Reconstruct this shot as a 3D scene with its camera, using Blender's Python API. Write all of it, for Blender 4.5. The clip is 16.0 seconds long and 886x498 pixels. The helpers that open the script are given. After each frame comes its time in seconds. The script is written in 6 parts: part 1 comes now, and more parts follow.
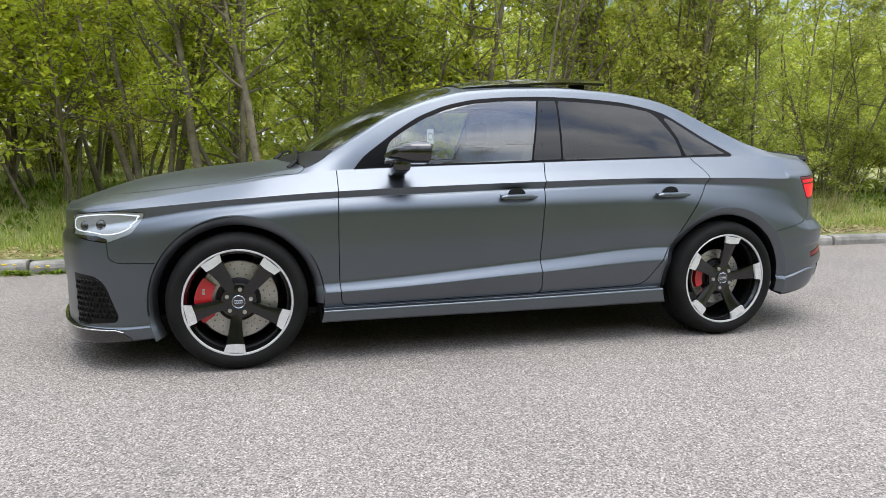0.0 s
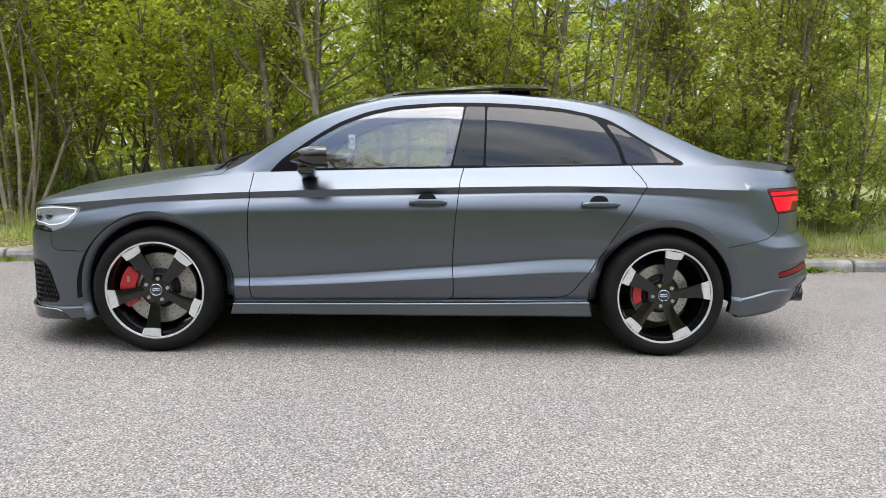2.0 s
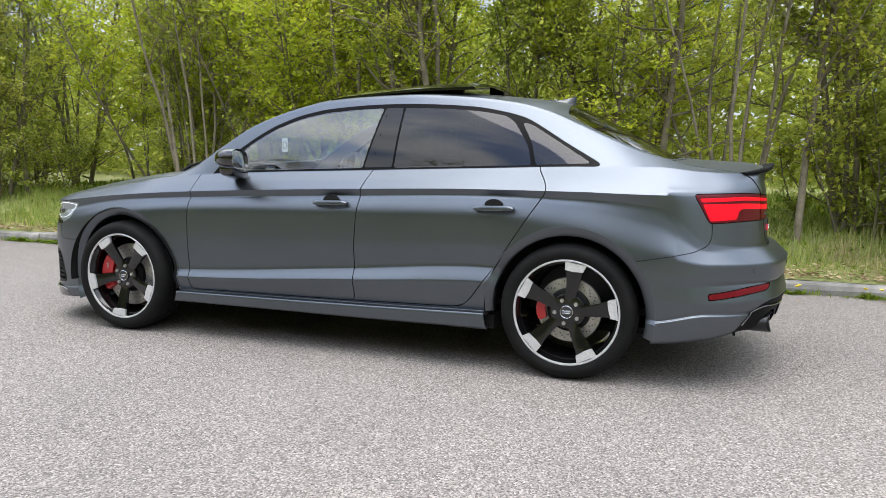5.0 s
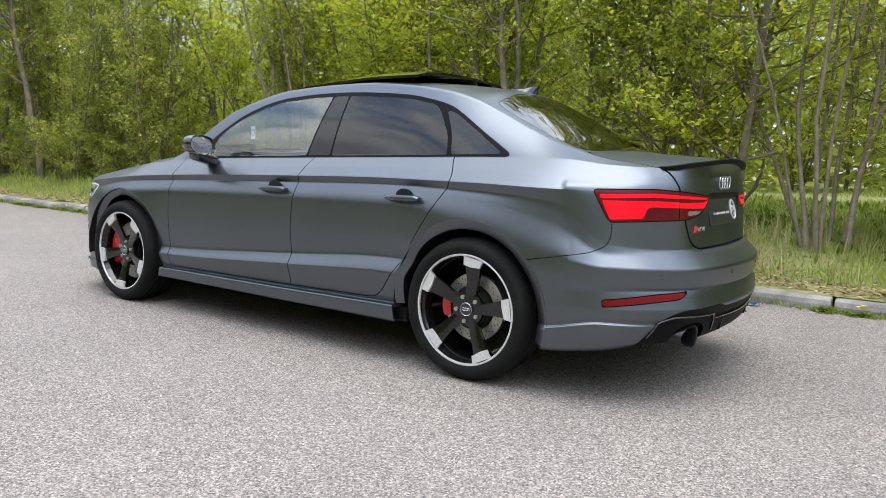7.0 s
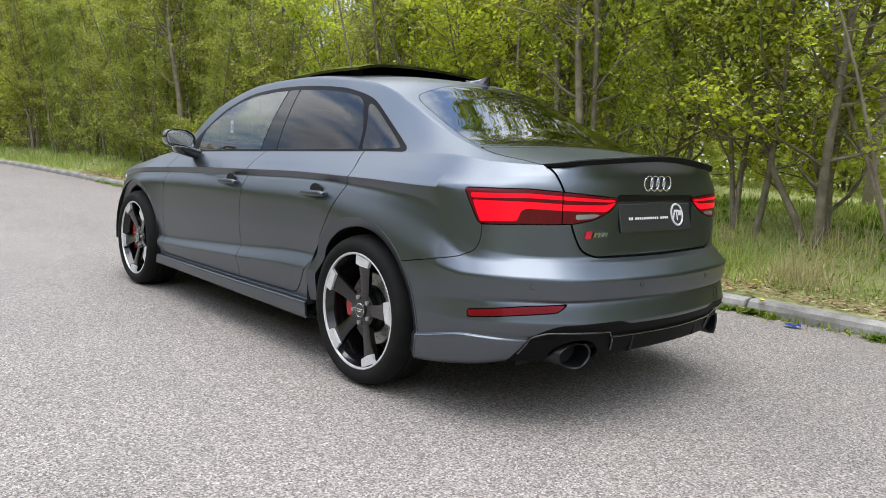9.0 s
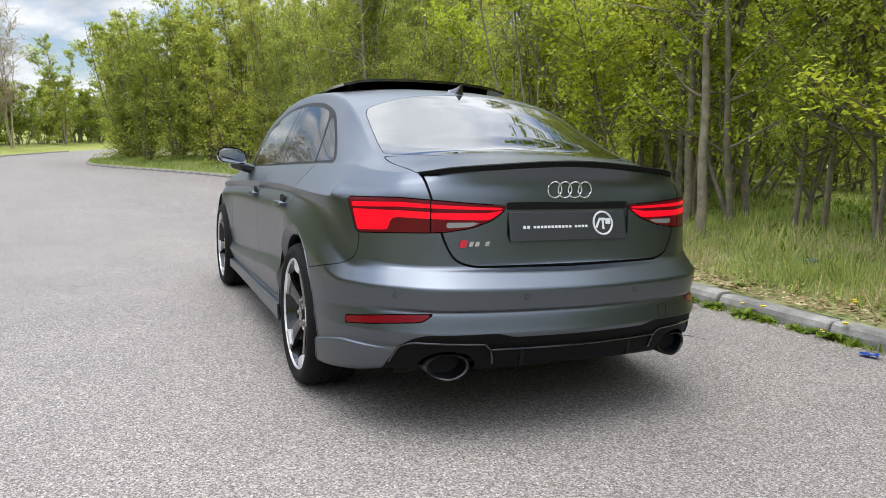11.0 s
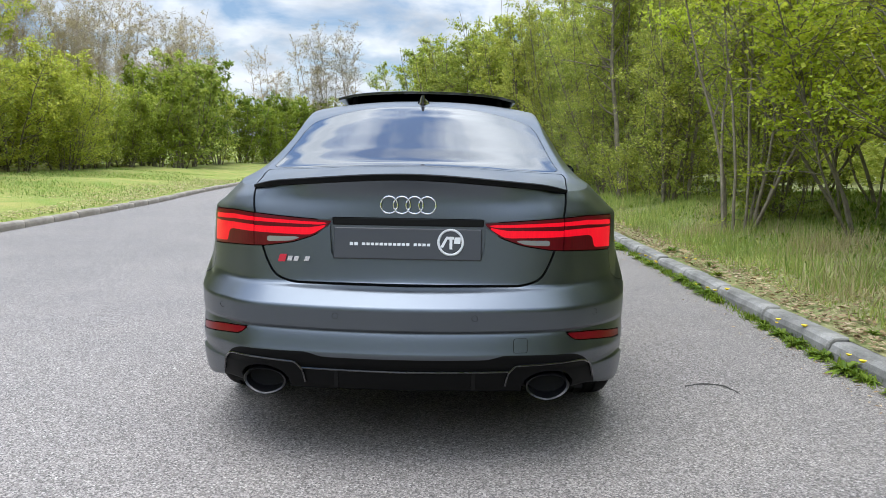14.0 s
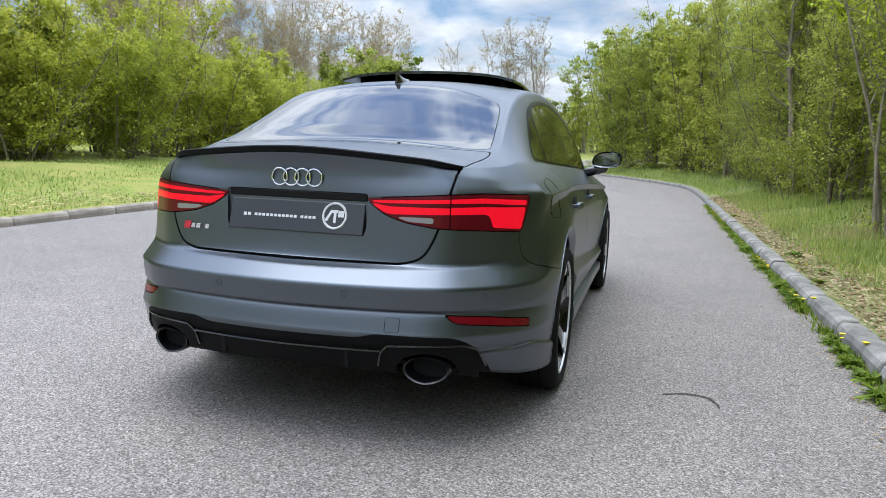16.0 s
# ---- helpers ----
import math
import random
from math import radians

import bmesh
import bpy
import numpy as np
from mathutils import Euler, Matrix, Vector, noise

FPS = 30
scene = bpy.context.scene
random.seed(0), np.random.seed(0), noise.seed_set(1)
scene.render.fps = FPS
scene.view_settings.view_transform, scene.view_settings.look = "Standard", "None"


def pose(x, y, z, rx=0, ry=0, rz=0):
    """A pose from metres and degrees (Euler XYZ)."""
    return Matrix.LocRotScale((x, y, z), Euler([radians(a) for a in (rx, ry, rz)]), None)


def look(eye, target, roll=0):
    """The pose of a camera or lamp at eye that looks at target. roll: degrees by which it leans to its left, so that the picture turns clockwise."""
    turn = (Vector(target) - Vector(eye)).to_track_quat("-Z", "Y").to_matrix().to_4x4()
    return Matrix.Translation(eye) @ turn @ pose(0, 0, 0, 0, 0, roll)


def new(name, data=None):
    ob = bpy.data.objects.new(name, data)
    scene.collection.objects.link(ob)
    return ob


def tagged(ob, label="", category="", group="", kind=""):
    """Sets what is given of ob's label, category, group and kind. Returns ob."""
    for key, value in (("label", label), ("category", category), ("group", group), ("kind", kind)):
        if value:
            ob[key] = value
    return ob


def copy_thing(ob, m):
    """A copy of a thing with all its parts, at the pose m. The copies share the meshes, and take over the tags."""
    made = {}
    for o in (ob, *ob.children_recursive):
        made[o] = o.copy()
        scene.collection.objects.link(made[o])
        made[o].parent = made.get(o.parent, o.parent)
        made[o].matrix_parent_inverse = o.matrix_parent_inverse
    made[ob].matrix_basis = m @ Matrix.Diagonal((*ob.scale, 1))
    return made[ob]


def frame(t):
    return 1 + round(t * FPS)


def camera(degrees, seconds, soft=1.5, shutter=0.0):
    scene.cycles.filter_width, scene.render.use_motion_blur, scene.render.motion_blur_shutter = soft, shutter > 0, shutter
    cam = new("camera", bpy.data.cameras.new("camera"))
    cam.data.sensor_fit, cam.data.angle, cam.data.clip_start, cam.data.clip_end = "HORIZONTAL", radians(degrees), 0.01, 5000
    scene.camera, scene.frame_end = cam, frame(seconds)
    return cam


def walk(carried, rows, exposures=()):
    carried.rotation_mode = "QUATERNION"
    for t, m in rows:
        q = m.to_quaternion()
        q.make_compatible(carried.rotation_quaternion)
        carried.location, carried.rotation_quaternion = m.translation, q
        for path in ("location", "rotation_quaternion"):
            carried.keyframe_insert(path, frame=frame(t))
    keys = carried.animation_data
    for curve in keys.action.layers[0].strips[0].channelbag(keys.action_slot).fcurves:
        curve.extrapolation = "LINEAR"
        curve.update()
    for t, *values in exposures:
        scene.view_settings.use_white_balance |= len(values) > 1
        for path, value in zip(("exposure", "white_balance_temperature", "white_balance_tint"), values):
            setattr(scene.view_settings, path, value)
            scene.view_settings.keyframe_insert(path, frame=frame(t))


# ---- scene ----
cam = camera(63.0, 16.0, soft=0.6)
PATH = [
    (0, (-1.302, -4.287, 1.017), (-0.761, -2.38, 0.752), 0.3),
    (0.5, (-0.967, -4.401, 1.026), (-0.545, -2.462, 0.773), 0.5),
    (1, (-0.635, -4.45, 1.001), (-0.323, -2.49, 0.756), 0.6),
    (1.5, (-0.308, -4.488, 1.011), (-0.116, -2.512, 0.773), 0.9),
    (2, (0.045, -4.547, 1.0), (0.103, -2.562, 0.76), 1.0),
    (2.5, (0.352, -4.504, 0.994), (0.267, -2.521, 0.749), 0.8),
    (3, (0.691, -4.507, 0.986), (0.474, -2.535, 0.735), 0.4),
    (3.5, (0.986, -4.422, 0.974), (0.641, -2.469, 0.719), 0.1),
    (4, (1.305, -4.363, 0.994), (0.841, -2.433, 0.749), 0.2),
    (6.5, (2.752, -3.708, 0.989), (1.745, -1.995, 0.758), 2.0),
    (7, (3.007, -3.528, 0.972), (1.889, -1.887, 0.732), 2.2),
    (7.5, (3.204, -3.326, 0.994), (1.988, -1.757, 0.747), 2.3),
    (8, (3.458, -3.138, 1.015), (2.156, -1.639, 0.767), 2.6),
    (8.5, (3.616, -2.9, 1.006), (2.238, -1.473, 0.751), 2.9),
    (11, (4.512, -1.552, 1.05), (2.697, -0.753, 0.79), 1.2),
    (11.5, (4.622, -1.307, 1.076), (2.747, -0.658, 0.826), 1.0),
    (12, (4.743, -1.022, 1.077), (2.826, -0.514, 0.825), 0.7),
    (12.5, (4.759, -0.73, 1.083), (2.812, -0.357, 0.822), 0.5),
    (13, (4.797, -0.418, 1.087), (2.831, -0.172, 0.818), 0.4),
    (13.5, (4.756, -0.125, 1.065), (2.778, -0.002, 0.8), 0.5),
    (14, (4.722, 0.165, 1.084), (2.737, 0.134, 0.841), 1.0),
    (14.5, (4.706, 0.464, 1.075), (2.726, 0.296, 0.842), 1.4),
    (15, (4.627, 0.711, 1.074), (2.663, 0.416, 0.832), 1.8),
    (15.5, (4.602, 0.99, 1.065), (2.664, 0.567, 0.809), 2.0),
    (16, (4.494, 1.215, 1.035), (2.59, 0.666, 0.766), 2.0),
]
walk(cam, [(t, look(eye, target, roll)) for t, eye, target, roll in PATH], exposures=[(0.0, 0.80, 6420, 11), (10.5, 0.76, 6400, 11), (14.5, 0.70, 5960, 9), (16.0, 0.70, 5920, 10)])


# ---- world ----
world = bpy.data.worlds.new("sky")
scene.world = world
world.use_nodes = True
wn, wl = world.node_tree.nodes, world.node_tree.links
wn.clear()
sky = wn.new("ShaderNodeTexSky")
sky.sky_type, sky.sun_disc = "NISHITA", False
sky.sun_elevation, sky.sun_rotation = radians(79), radians(162)
sky.altitude, sky.air_density, sky.dust_density = 50, 1.0, 1.2
coord = wn.new("ShaderNodeTexCoord")
# clouds lie in a flat layer overhead
way = wn.new("ShaderNodeSeparateXYZ")
wl.new(coord.outputs["Generated"], way.inputs["Vector"])
lift = wn.new("ShaderNodeMath")
lift.operation, lift.inputs[1].default_value = "MAXIMUM", 0.0
wl.new(way.outputs["Z"], lift.inputs[0])
spread = wn.new("ShaderNodeMath")
spread.operation, spread.inputs[1].default_value = "ADD", 0.22
wl.new(lift.outputs["Value"], spread.inputs[0])
flat = wn.new("ShaderNodeCombineXYZ")
for axis in ("X", "Y"):
    ratio = wn.new("ShaderNodeMath")
    ratio.operation = "DIVIDE"
    wl.new(way.outputs[axis], ratio.inputs[0])
    wl.new(spread.outputs["Value"], ratio.inputs[1])
    wl.new(ratio.outputs["Value"], flat.inputs[axis])
clouds = wn.new("ShaderNodeTexNoise")
clouds.inputs["Scale"].default_value, clouds.inputs["Detail"].default_value = 2.6, 8
clouds.inputs["Roughness"].default_value, clouds.inputs["Distortion"].default_value = 0.52, 0.35
wl.new(flat.outputs["Vector"], clouds.inputs["Vector"])
cover = wn.new("ShaderNodeValToRGB")
cover.color_ramp.elements[0].position, cover.color_ramp.elements[1].position = 0.38, 0.54
wl.new(clouds.outputs["Fac"], cover.inputs["Fac"])
shape = wn.new("ShaderNodeTexNoise")
shape.inputs["Scale"].default_value, shape.inputs["Detail"].default_value = 3.2, 7
wl.new(flat.outputs["Vector"], shape.inputs["Vector"])
tone = wn.new("ShaderNodeValToRGB")
tone.color_ramp.elements[0].position, tone.color_ramp.elements[1].position = 0.3, 0.72
tone.color_ramp.elements[0].color, tone.color_ramp.elements[1].color = (0.48, 0.515, 0.56, 1), (0.92, 0.94, 0.96, 1)
wl.new(shape.outputs["Fac"], tone.inputs["Fac"])
clear = wn.new("ShaderNodeVectorMath")
clear.operation = "SCALE"
clear.inputs["Scale"].default_value = 0.115
wl.new(sky.outputs["Color"], clear.inputs[0])
mixed = wn.new("ShaderNodeMix")
mixed.data_type = "RGBA"
wl.new(cover.outputs["Color"], mixed.inputs["Factor"])
wl.new(clear.outputs["Vector"], mixed.inputs["A"])
wl.new(tone.outputs["Color"], mixed.inputs["B"])
back = wn.new("ShaderNodeBackground")
# an overcast sky is about three times as bright overhead as at the horizon
height = wn.new("ShaderNodeSeparateXYZ")
wl.new(coord.outputs["Generated"], height.inputs["Vector"])
rise = wn.new("ShaderNodeMapRange")
rise.interpolation_type = "SMOOTHSTEP"
rise.inputs["From Min"].default_value, rise.inputs["From Max"].default_value = 0.16, 0.80
rise.inputs["To Min"].default_value, rise.inputs["To Max"].default_value = 0.72, 2.38
wl.new(height.outputs["Z"], rise.inputs["Value"])
wl.new(rise.outputs["Result"], back.inputs["Strength"])
wl.new(mixed.outputs["Result"], back.inputs["Color"])
wl.new(back.outputs["Background"], wn.new("ShaderNodeOutputWorld").inputs["Surface"])

sun = new("sun", bpy.data.lights.new("sun", "SUN"))
sun.data.energy, sun.data.angle, sun.data.color = 1.35, radians(50), (1.0, 0.95, 0.89)
sun.matrix_world = look((0.9, -2.7, 15.0), (0, 0, 0))

# ---- materials ----
def nodes_of(name):
    m = bpy.data.materials.new(name)
    m.use_nodes = True
    nt = m.node_tree
    return m, nt.nodes, nt.links, nt.nodes["Principled BSDF"]


def ramp(n, l, fac, stops):
    r = n.new("ShaderNodeValToRGB")
    el = r.color_ramp.elements
    while len(el) < len(stops):
        el.new(0.5)
    for e, (p, c) in zip(el, stops):
        e.position, e.color = p, (*c, 1)
    l.new(fac, r.inputs["Fac"])
    return r.outputs["Color"]


def noise_tex(n, l, scale, detail=4, rough=0.55, coord="Object", stretch=None):
    c = n.new("ShaderNodeTexCoord")
    t = n.new("ShaderNodeTexNoise")
    t.inputs["Scale"].default_value, t.inputs["Detail"].default_value, t.inputs["Roughness"].default_value = scale, detail, rough
    if stretch:
        mp = n.new("ShaderNodeMapping")
        mp.inputs["Scale"].default_value = stretch
        l.new(c.outputs[coord], mp.inputs["Vector"])
        l.new(mp.outputs["Vector"], t.inputs["Vector"])
    else:
        l.new(c.outputs[coord], t.inputs["Vector"])
    return t.outputs["Fac"]


def mixrgb(n, l, fac, a, b, mode="MIX"):
    m = n.new("ShaderNodeMix")
    m.data_type, m.blend_type = "RGBA", mode
    for v, key in ((fac, "Factor"), (a, "A"), (b, "B")):
        if isinstance(v, (int, float)):
            m.inputs[key].default_value = v
        elif isinstance(v, tuple):
            m.inputs[key].default_value = (*v, 1)
        else:
            l.new(v, m.inputs[key])
    return m.outputs["Result"]


def bump(n, l, b, height, strength, distance):
    bp = n.new("ShaderNodeBump")
    bp.inputs["Strength"].default_value, bp.inputs["Distance"].default_value = strength, distance
    l.new(height, bp.inputs["Height"])
    l.new(bp.outputs["Normal"], b.inputs["Normal"])


def mottled(name, dark, light, scale=6, rough=0.7, metal=0.0, fine=60, bumps=0.25, dist=0.004, coat=0.0, coord="Object"):
    """Two scales of colour variation and fine relief."""
    m, n, l, b = nodes_of(name)
    big = noise_tex(n, l, scale, coord=coord)
    small = noise_tex(n, l, fine, 3, coord=coord)
    col = ramp(n, l, big, [(0.3, dark), (0.7, light)])
    grain = ramp(n, l, small, [(0.3, (0.75, 0.75, 0.75)), (0.7, (1.0, 1.0, 1.0))])
    l.new(mixrgb(n, l, 1.0, col, grain, "MULTIPLY"), b.inputs["Base Color"])
    b.inputs["Roughness"].default_value, b.inputs["Metallic"].default_value = rough, metal
    b.inputs["Coat Weight"].default_value = coat
    if bumps:
        bump(n, l, b, small, bumps, dist)
    return m


def plain(name, colour, rough=0.5, metal=0.0, coat=0.0):
    """Small even-coloured parts: rubber, plastic, chrome."""
    m, n, l, b = nodes_of(name)
    b.inputs["Base Color"].default_value = (*colour, 1)
    b.inputs["Roughness"].default_value, b.inputs["Metallic"].default_value = rough, metal
    b.inputs["Coat Weight"].default_value = coat
    return m


def foliage(name, stops, translucent=0.5, rough=0.55):
    m, n, l, b = nodes_of(name)
    geo = n.new("ShaderNodeNewGeometry")
    info = n.new("ShaderNodeObjectInfo")
    col = ramp(n, l, geo.outputs["Random Per Island"], stops)
    shift = ramp(n, l, info.outputs["Random"], [(0.0, (0.80, 0.86, 0.75)), (1.0, (1.1, 1.04, 0.95))])
    col = mixrgb(n, l, 1.0, col, shift, "MULTIPLY")
    sprays = ramp(n, l, noise_tex(n, l, 1.3, 3), [(0.3, (0.80, 0.78, 0.80)), (0.7, (1.12, 1.10, 1.0))])
    col = mixrgb(n, l, 1.0, col, sprays, "MULTIPLY")
    l.new(col, b.inputs["Base Color"])
    b.inputs["Roughness"].default_value = rough
    b.inputs["Specular IOR Level"].default_value = 0.3
    tr = n.new("ShaderNodeBsdfTranslucent")
    l.new(col, tr.inputs["Color"])
    mx = n.new("ShaderNodeMixShader")
    mx.inputs["Fac"].default_value = translucent
    l.new(b.outputs["BSDF"], mx.inputs[1])
    l.new(tr.outputs["BSDF"], mx.inputs[2])
    l.new(mx.outputs["Shader"], n["Material Output"].inputs["Surface"])
    return m


def asphalt():
    m, n, l, b = nodes_of("asphalt")
    fine = noise_tex(n, l, 120, 2, 0.7)
    mid = noise_tex(n, l, 1.1, 5)
    wide = noise_tex(n, l, 0.22, 3, stretch=(0.35, 1.6, 1))
    c = n.new("ShaderNodeTexCoord")
    vor = n.new("ShaderNodeTexVoronoi")
    vor.inputs["Scale"].default_value = 155
    l.new(c.outputs["Object"], vor.inputs["Vector"])
    stones = ramp(n, l, vor.outputs["Color"], [(0.12, (0.122, 0.112, 0.103)), (0.5, (0.252, 0.231, 0.212)), (0.8, (0.385, 0.354, 0.325)), (0.95, (0.53, 0.487, 0.447))])
    tint = ramp(n, l, mid, [(0.3, (0.89, 0.89, 0.90)), (0.7, (1.04, 1.03, 1.02))])
    lanes = ramp(n, l, wide, [(0.35, (0.91, 0.91, 0.915)), (0.65, (1.04, 1.03, 1.02))])
    col = mixrgb(n, l, 1.0, mixrgb(n, l, 1.0, stones, tint, "MULTIPLY"), lanes, "MULTIPLY")
    pits = ramp(n, l, fine, [(0.38, (0.52, 0.51, 0.50)), (0.5, (1, 1, 1))])
    l.new(mixrgb(n, l, 1.0, col, pits, "MULTIPLY"), b.inputs["Base Color"])
    b.inputs["Roughness"].default_value = 0.82
    b.inputs["Specular IOR Level"].default_value = 0.3
    bump(n, l, b, vor.outputs["Distance"], 0.45, 0.004)
    return m


M_ASPHALT = asphalt()
M_SOIL = mottled("verge_soil", (0.19, 0.24, 0.06), (0.33, 0.31, 0.14), 2.2, 0.95, fine=40, bumps=0.6, dist=0.02)
M_LAWN = mottled("mown_grass", (0.19, 0.27, 0.03), (0.36, 0.33, 0.085), 1.4, 0.95, fine=30, bumps=0.7, dist=0.03)
M_KERB_OPEN = mottled("sandy_kerb_concrete", (0.22, 0.19, 0.15), (0.42, 0.37, 0.30), 4, 0.9, fine=90, bumps=0.5, dist=0.004)
M_KERB = mottled("kerb_concrete", (0.15, 0.145, 0.13), (0.37, 0.355, 0.325), 5, 0.9, fine=90, bumps=0.5, dist=0.004)
M_BARK = mottled("bark", (0.14, 0.12, 0.08), (0.29, 0.25, 0.17), 9, 0.9, fine=70, bumps=0.6, dist=0.01)
M_PALE_BARK = mottled("pale_bark", (0.19, 0.16, 0.11), (0.36, 0.31, 0.225), 7, 0.9, fine=50, bumps=0.6, dist=0.01)
M_BUD = foliage("opening_buds", [(0.0, (0.34, 0.28, 0.15)), (1.0, (0.52, 0.46, 0.22))], 0.4)
M_TWIG = mottled("brown_twigs", (0.34, 0.27, 0.19), (0.54, 0.45, 0.33), 7, 0.9, fine=50, bumps=0.4, dist=0.01)
M_LEAF = foliage("spring_leaves", [(0.0, (0.26, 0.325, 0.060)), (0.5, (0.40, 0.46, 0.085)), (1.0, (0.56, 0.59, 0.14))])
M_LEAF_BRIGHT = foliage("young_leaves", [(0.0, (0.29, 0.365, 0.050)), (0.5, (0.44, 0.51, 0.070)), (1.0, (0.59, 0.61, 0.12))])
# paler copy of the leaf colours: their lit look is put into the colour
M_LEAF_SPRAY = foliage("light_painted_leaves", [(0.0, (0.36, 0.46, 0.035)), (0.5, (0.52, 0.60, 0.05)), (1.0, (0.66, 0.70, 0.09))], 0.55)
# darker copy of the leaf colours, with shade put into them
M_LEAF_DARK = foliage("shade_painted_leaves", [(0.0, (0.13, 0.19, 0.02)), (1.0, (0.32, 0.40, 0.045))])
M_GRASS = foliage("grass_blades", [(0.0, (0.23, 0.34, 0.08)), (0.6, (0.38, 0.48, 0.13)), (1.0, (0.52, 0.52, 0.22))], 0.4)
M_STRAW = foliage("dry_grass", [(0.0, (0.38, 0.32, 0.17)), (1.0, (0.62, 0.54, 0.33))], 0.25)
M_WEED = foliage("weed_leaves", [(0.0, (0.10, 0.18, 0.02)), (1.0, (0.25, 0.35, 0.035))], 0.4)
M_LITTER = foliage("dead_leaves", [(0.0, (0.18, 0.11, 0.06)), (0.6, (0.42, 0.30, 0.19)), (1.0, (0.62, 0.50, 0.38))], 0.1)
M_FLOWER = plain("dandelion_yellow", (0.80, 0.60, 0.02), 0.7)


# ---- large structure ----
def mesh_object(name, verts, faces, material, parent=None, smooth=False):
    me = bpy.data.meshes.new(name)
    me.from_pydata([tuple(v) for v in verts], [], faces)
    me.materials.append(material)
    if smooth:
        me.shade_smooth()
    me.update()
    ob = new(name, me)
    if parent:
        ob.parent = parent
    return ob


def part(name, bm, material, parent, label=""):
    """One bmesh as one mesh object under a thing or a part."""
    me = bpy.data.meshes.new(name)
    bm.to_mesh(me)
    bm.free()
    me.materials.append(material)
    ob = new(name, me)
    ob.parent = parent
    if label:
        ob["label"] = label
    return ob


def smooth_line(points, step):
    """A Catmull-Rom line through points, at about even steps."""
    p = [np.array(q, float) for q in points]
    p = [2 * p[0] - p[1]] + p + [2 * p[-1] - p[-2]]
    fine = []
    for a, b, c, d in zip(p, p[1:], p[2:], p[3:]):
        for i in range(24):
            u = i / 24
            fine.append(0.5 * (2 * b + (c - a) * u + (2 * a - 5 * b + 4 * c - d) * u * u + (3 * b - a - 3 * c + d) * u ** 3))
    fine.append(p[-2])
    fine = np.array(fine)
    run = np.concatenate([[0], np.cumsum(np.linalg.norm(np.diff(fine, axis=0), axis=1))])
    at = np.linspace(0, run[-1], max(2, int(run[-1] / step)))
    return np.stack([np.interp(at, run, fine[:, k]) for k in range(fine.shape[1])], 1)


RIGHT_KERB = smooth_line([(26, 1.2), (10, 2.2), (2, 2.31), (-8, 2.36), (-19, 2.40), (-24, 2.0), (-31, 0.0), (-38, -2.6), (-43, -3.6), (-52, -3.2), (-72, 2), (-100, 14), (-125, 26)], 0.9)
LEFT_KERB = smooth_line([(26, -4.6), (10, -5.1), (-2, -5.85), (-11, -6.6), (-19, -7.7), (-34, -9.2), (-53, -10.0), (-75, -6.5), (-105, 4), (-130, 15)], 0.9)


def slope(x):
    """The land climbs gently beyond the bend."""
    return 0.00026 * np.maximum(0.0, -np.asarray(x, float) - 30) ** 2


def height_noise(x, y):
    return 0.05 * math.sin(x * 0.7 + 1.3 * math.sin(y * 0.5)) + 0.04 * math.sin(y * 1.3 + x * 0.21)


def strip_out(line, side, offsets, rise):
    """A sheet that follows a line outwards; side +1 is to the left of its run."""
    t = np.gradient(line, axis=0)
    t /= np.linalg.norm(t, axis=1)[:, None]
    n = np.stack([-t[:, 1], t[:, 0]], 1) * side
    verts, faces = [], []
    for k, (o, z) in enumerate(zip(offsets, rise)):
        for i, p in enumerate(line):
            q = p + n[i] * o
            verts.append((q[0], q[1], z + float(slope(q[0])) + (height_noise(*q) if k > 1 else 0)))
    m = len(line)
    for k in range(len(offsets) - 1):
        for i in range(m - 1):
            f = (k * m + i, k * m + i + 1, (k + 1) * m + i + 1, (k + 1) * m + i)
            faces.append(f if side > 0 else f[::-1])
    return verts, faces


ground = mesh_object("ground", [(-1500, -1500, -0.06), (1500, -1500, -0.06), (1500, 1500, -0.06), (-1500, 1500, -0.06)], [(0, 1, 2, 3)], M_SOIL)
tagged(ground, "rough grassy ground reaching the horizon", "ground", kind="structure")
n_road = 140
ra = np.array([RIGHT_KERB[int(i)] for i in np.linspace(0, len(RIGHT_KERB) - 1, n_road)])
rb = np.array([LEFT_KERB[int(i)] for i in np.linspace(0, len(LEFT_KERB) - 1, n_road)])
rv = [(*p, float(slope(p[0]))) for p in ra] + [(*p, float(slope(p[0]))) for p in rb]
rf = [(i, i + 1, n_road + i + 1, n_road + i) for i in range(n_road - 1)]
road = mesh_object("road", rv, rf, M_ASPHALT)
tagged(road, "worn pale grey asphalt road with coarse chippings", "road", kind="structure")

crack_pts = smooth_line([(1.27, 1.30), (1.235, 1.34), (1.205, 1.42), (1.225, 1.50), (1.30, 1.535), (1.36, 1.545)], 0.012)
rc = random.Random(4)
cv, cf = [], []
for i, p in enumerate(crack_pts):
    w = 0.010 * math.sin(math.pi * (i + 0.5) / len(crack_pts)) ** 0.5 * rc.uniform(0.5, 1.3)
    c = np.array([1.30, 1.42])
    d = (p - c) / np.linalg.norm(p - c)
    p = p + d * rc.uniform(-0.004, 0.004)
    cv += [(*(p - d * w), 0.002), (*(p + d * w), 0.002)]
    if i:
        cf.append((2 * i - 2, 2 * i - 1, 2 * i + 1, 2 * i))
mesh_object("crack", cv, cf, plain("crack_bitumen", (0.045, 0.042, 0.038), 0.9), road)

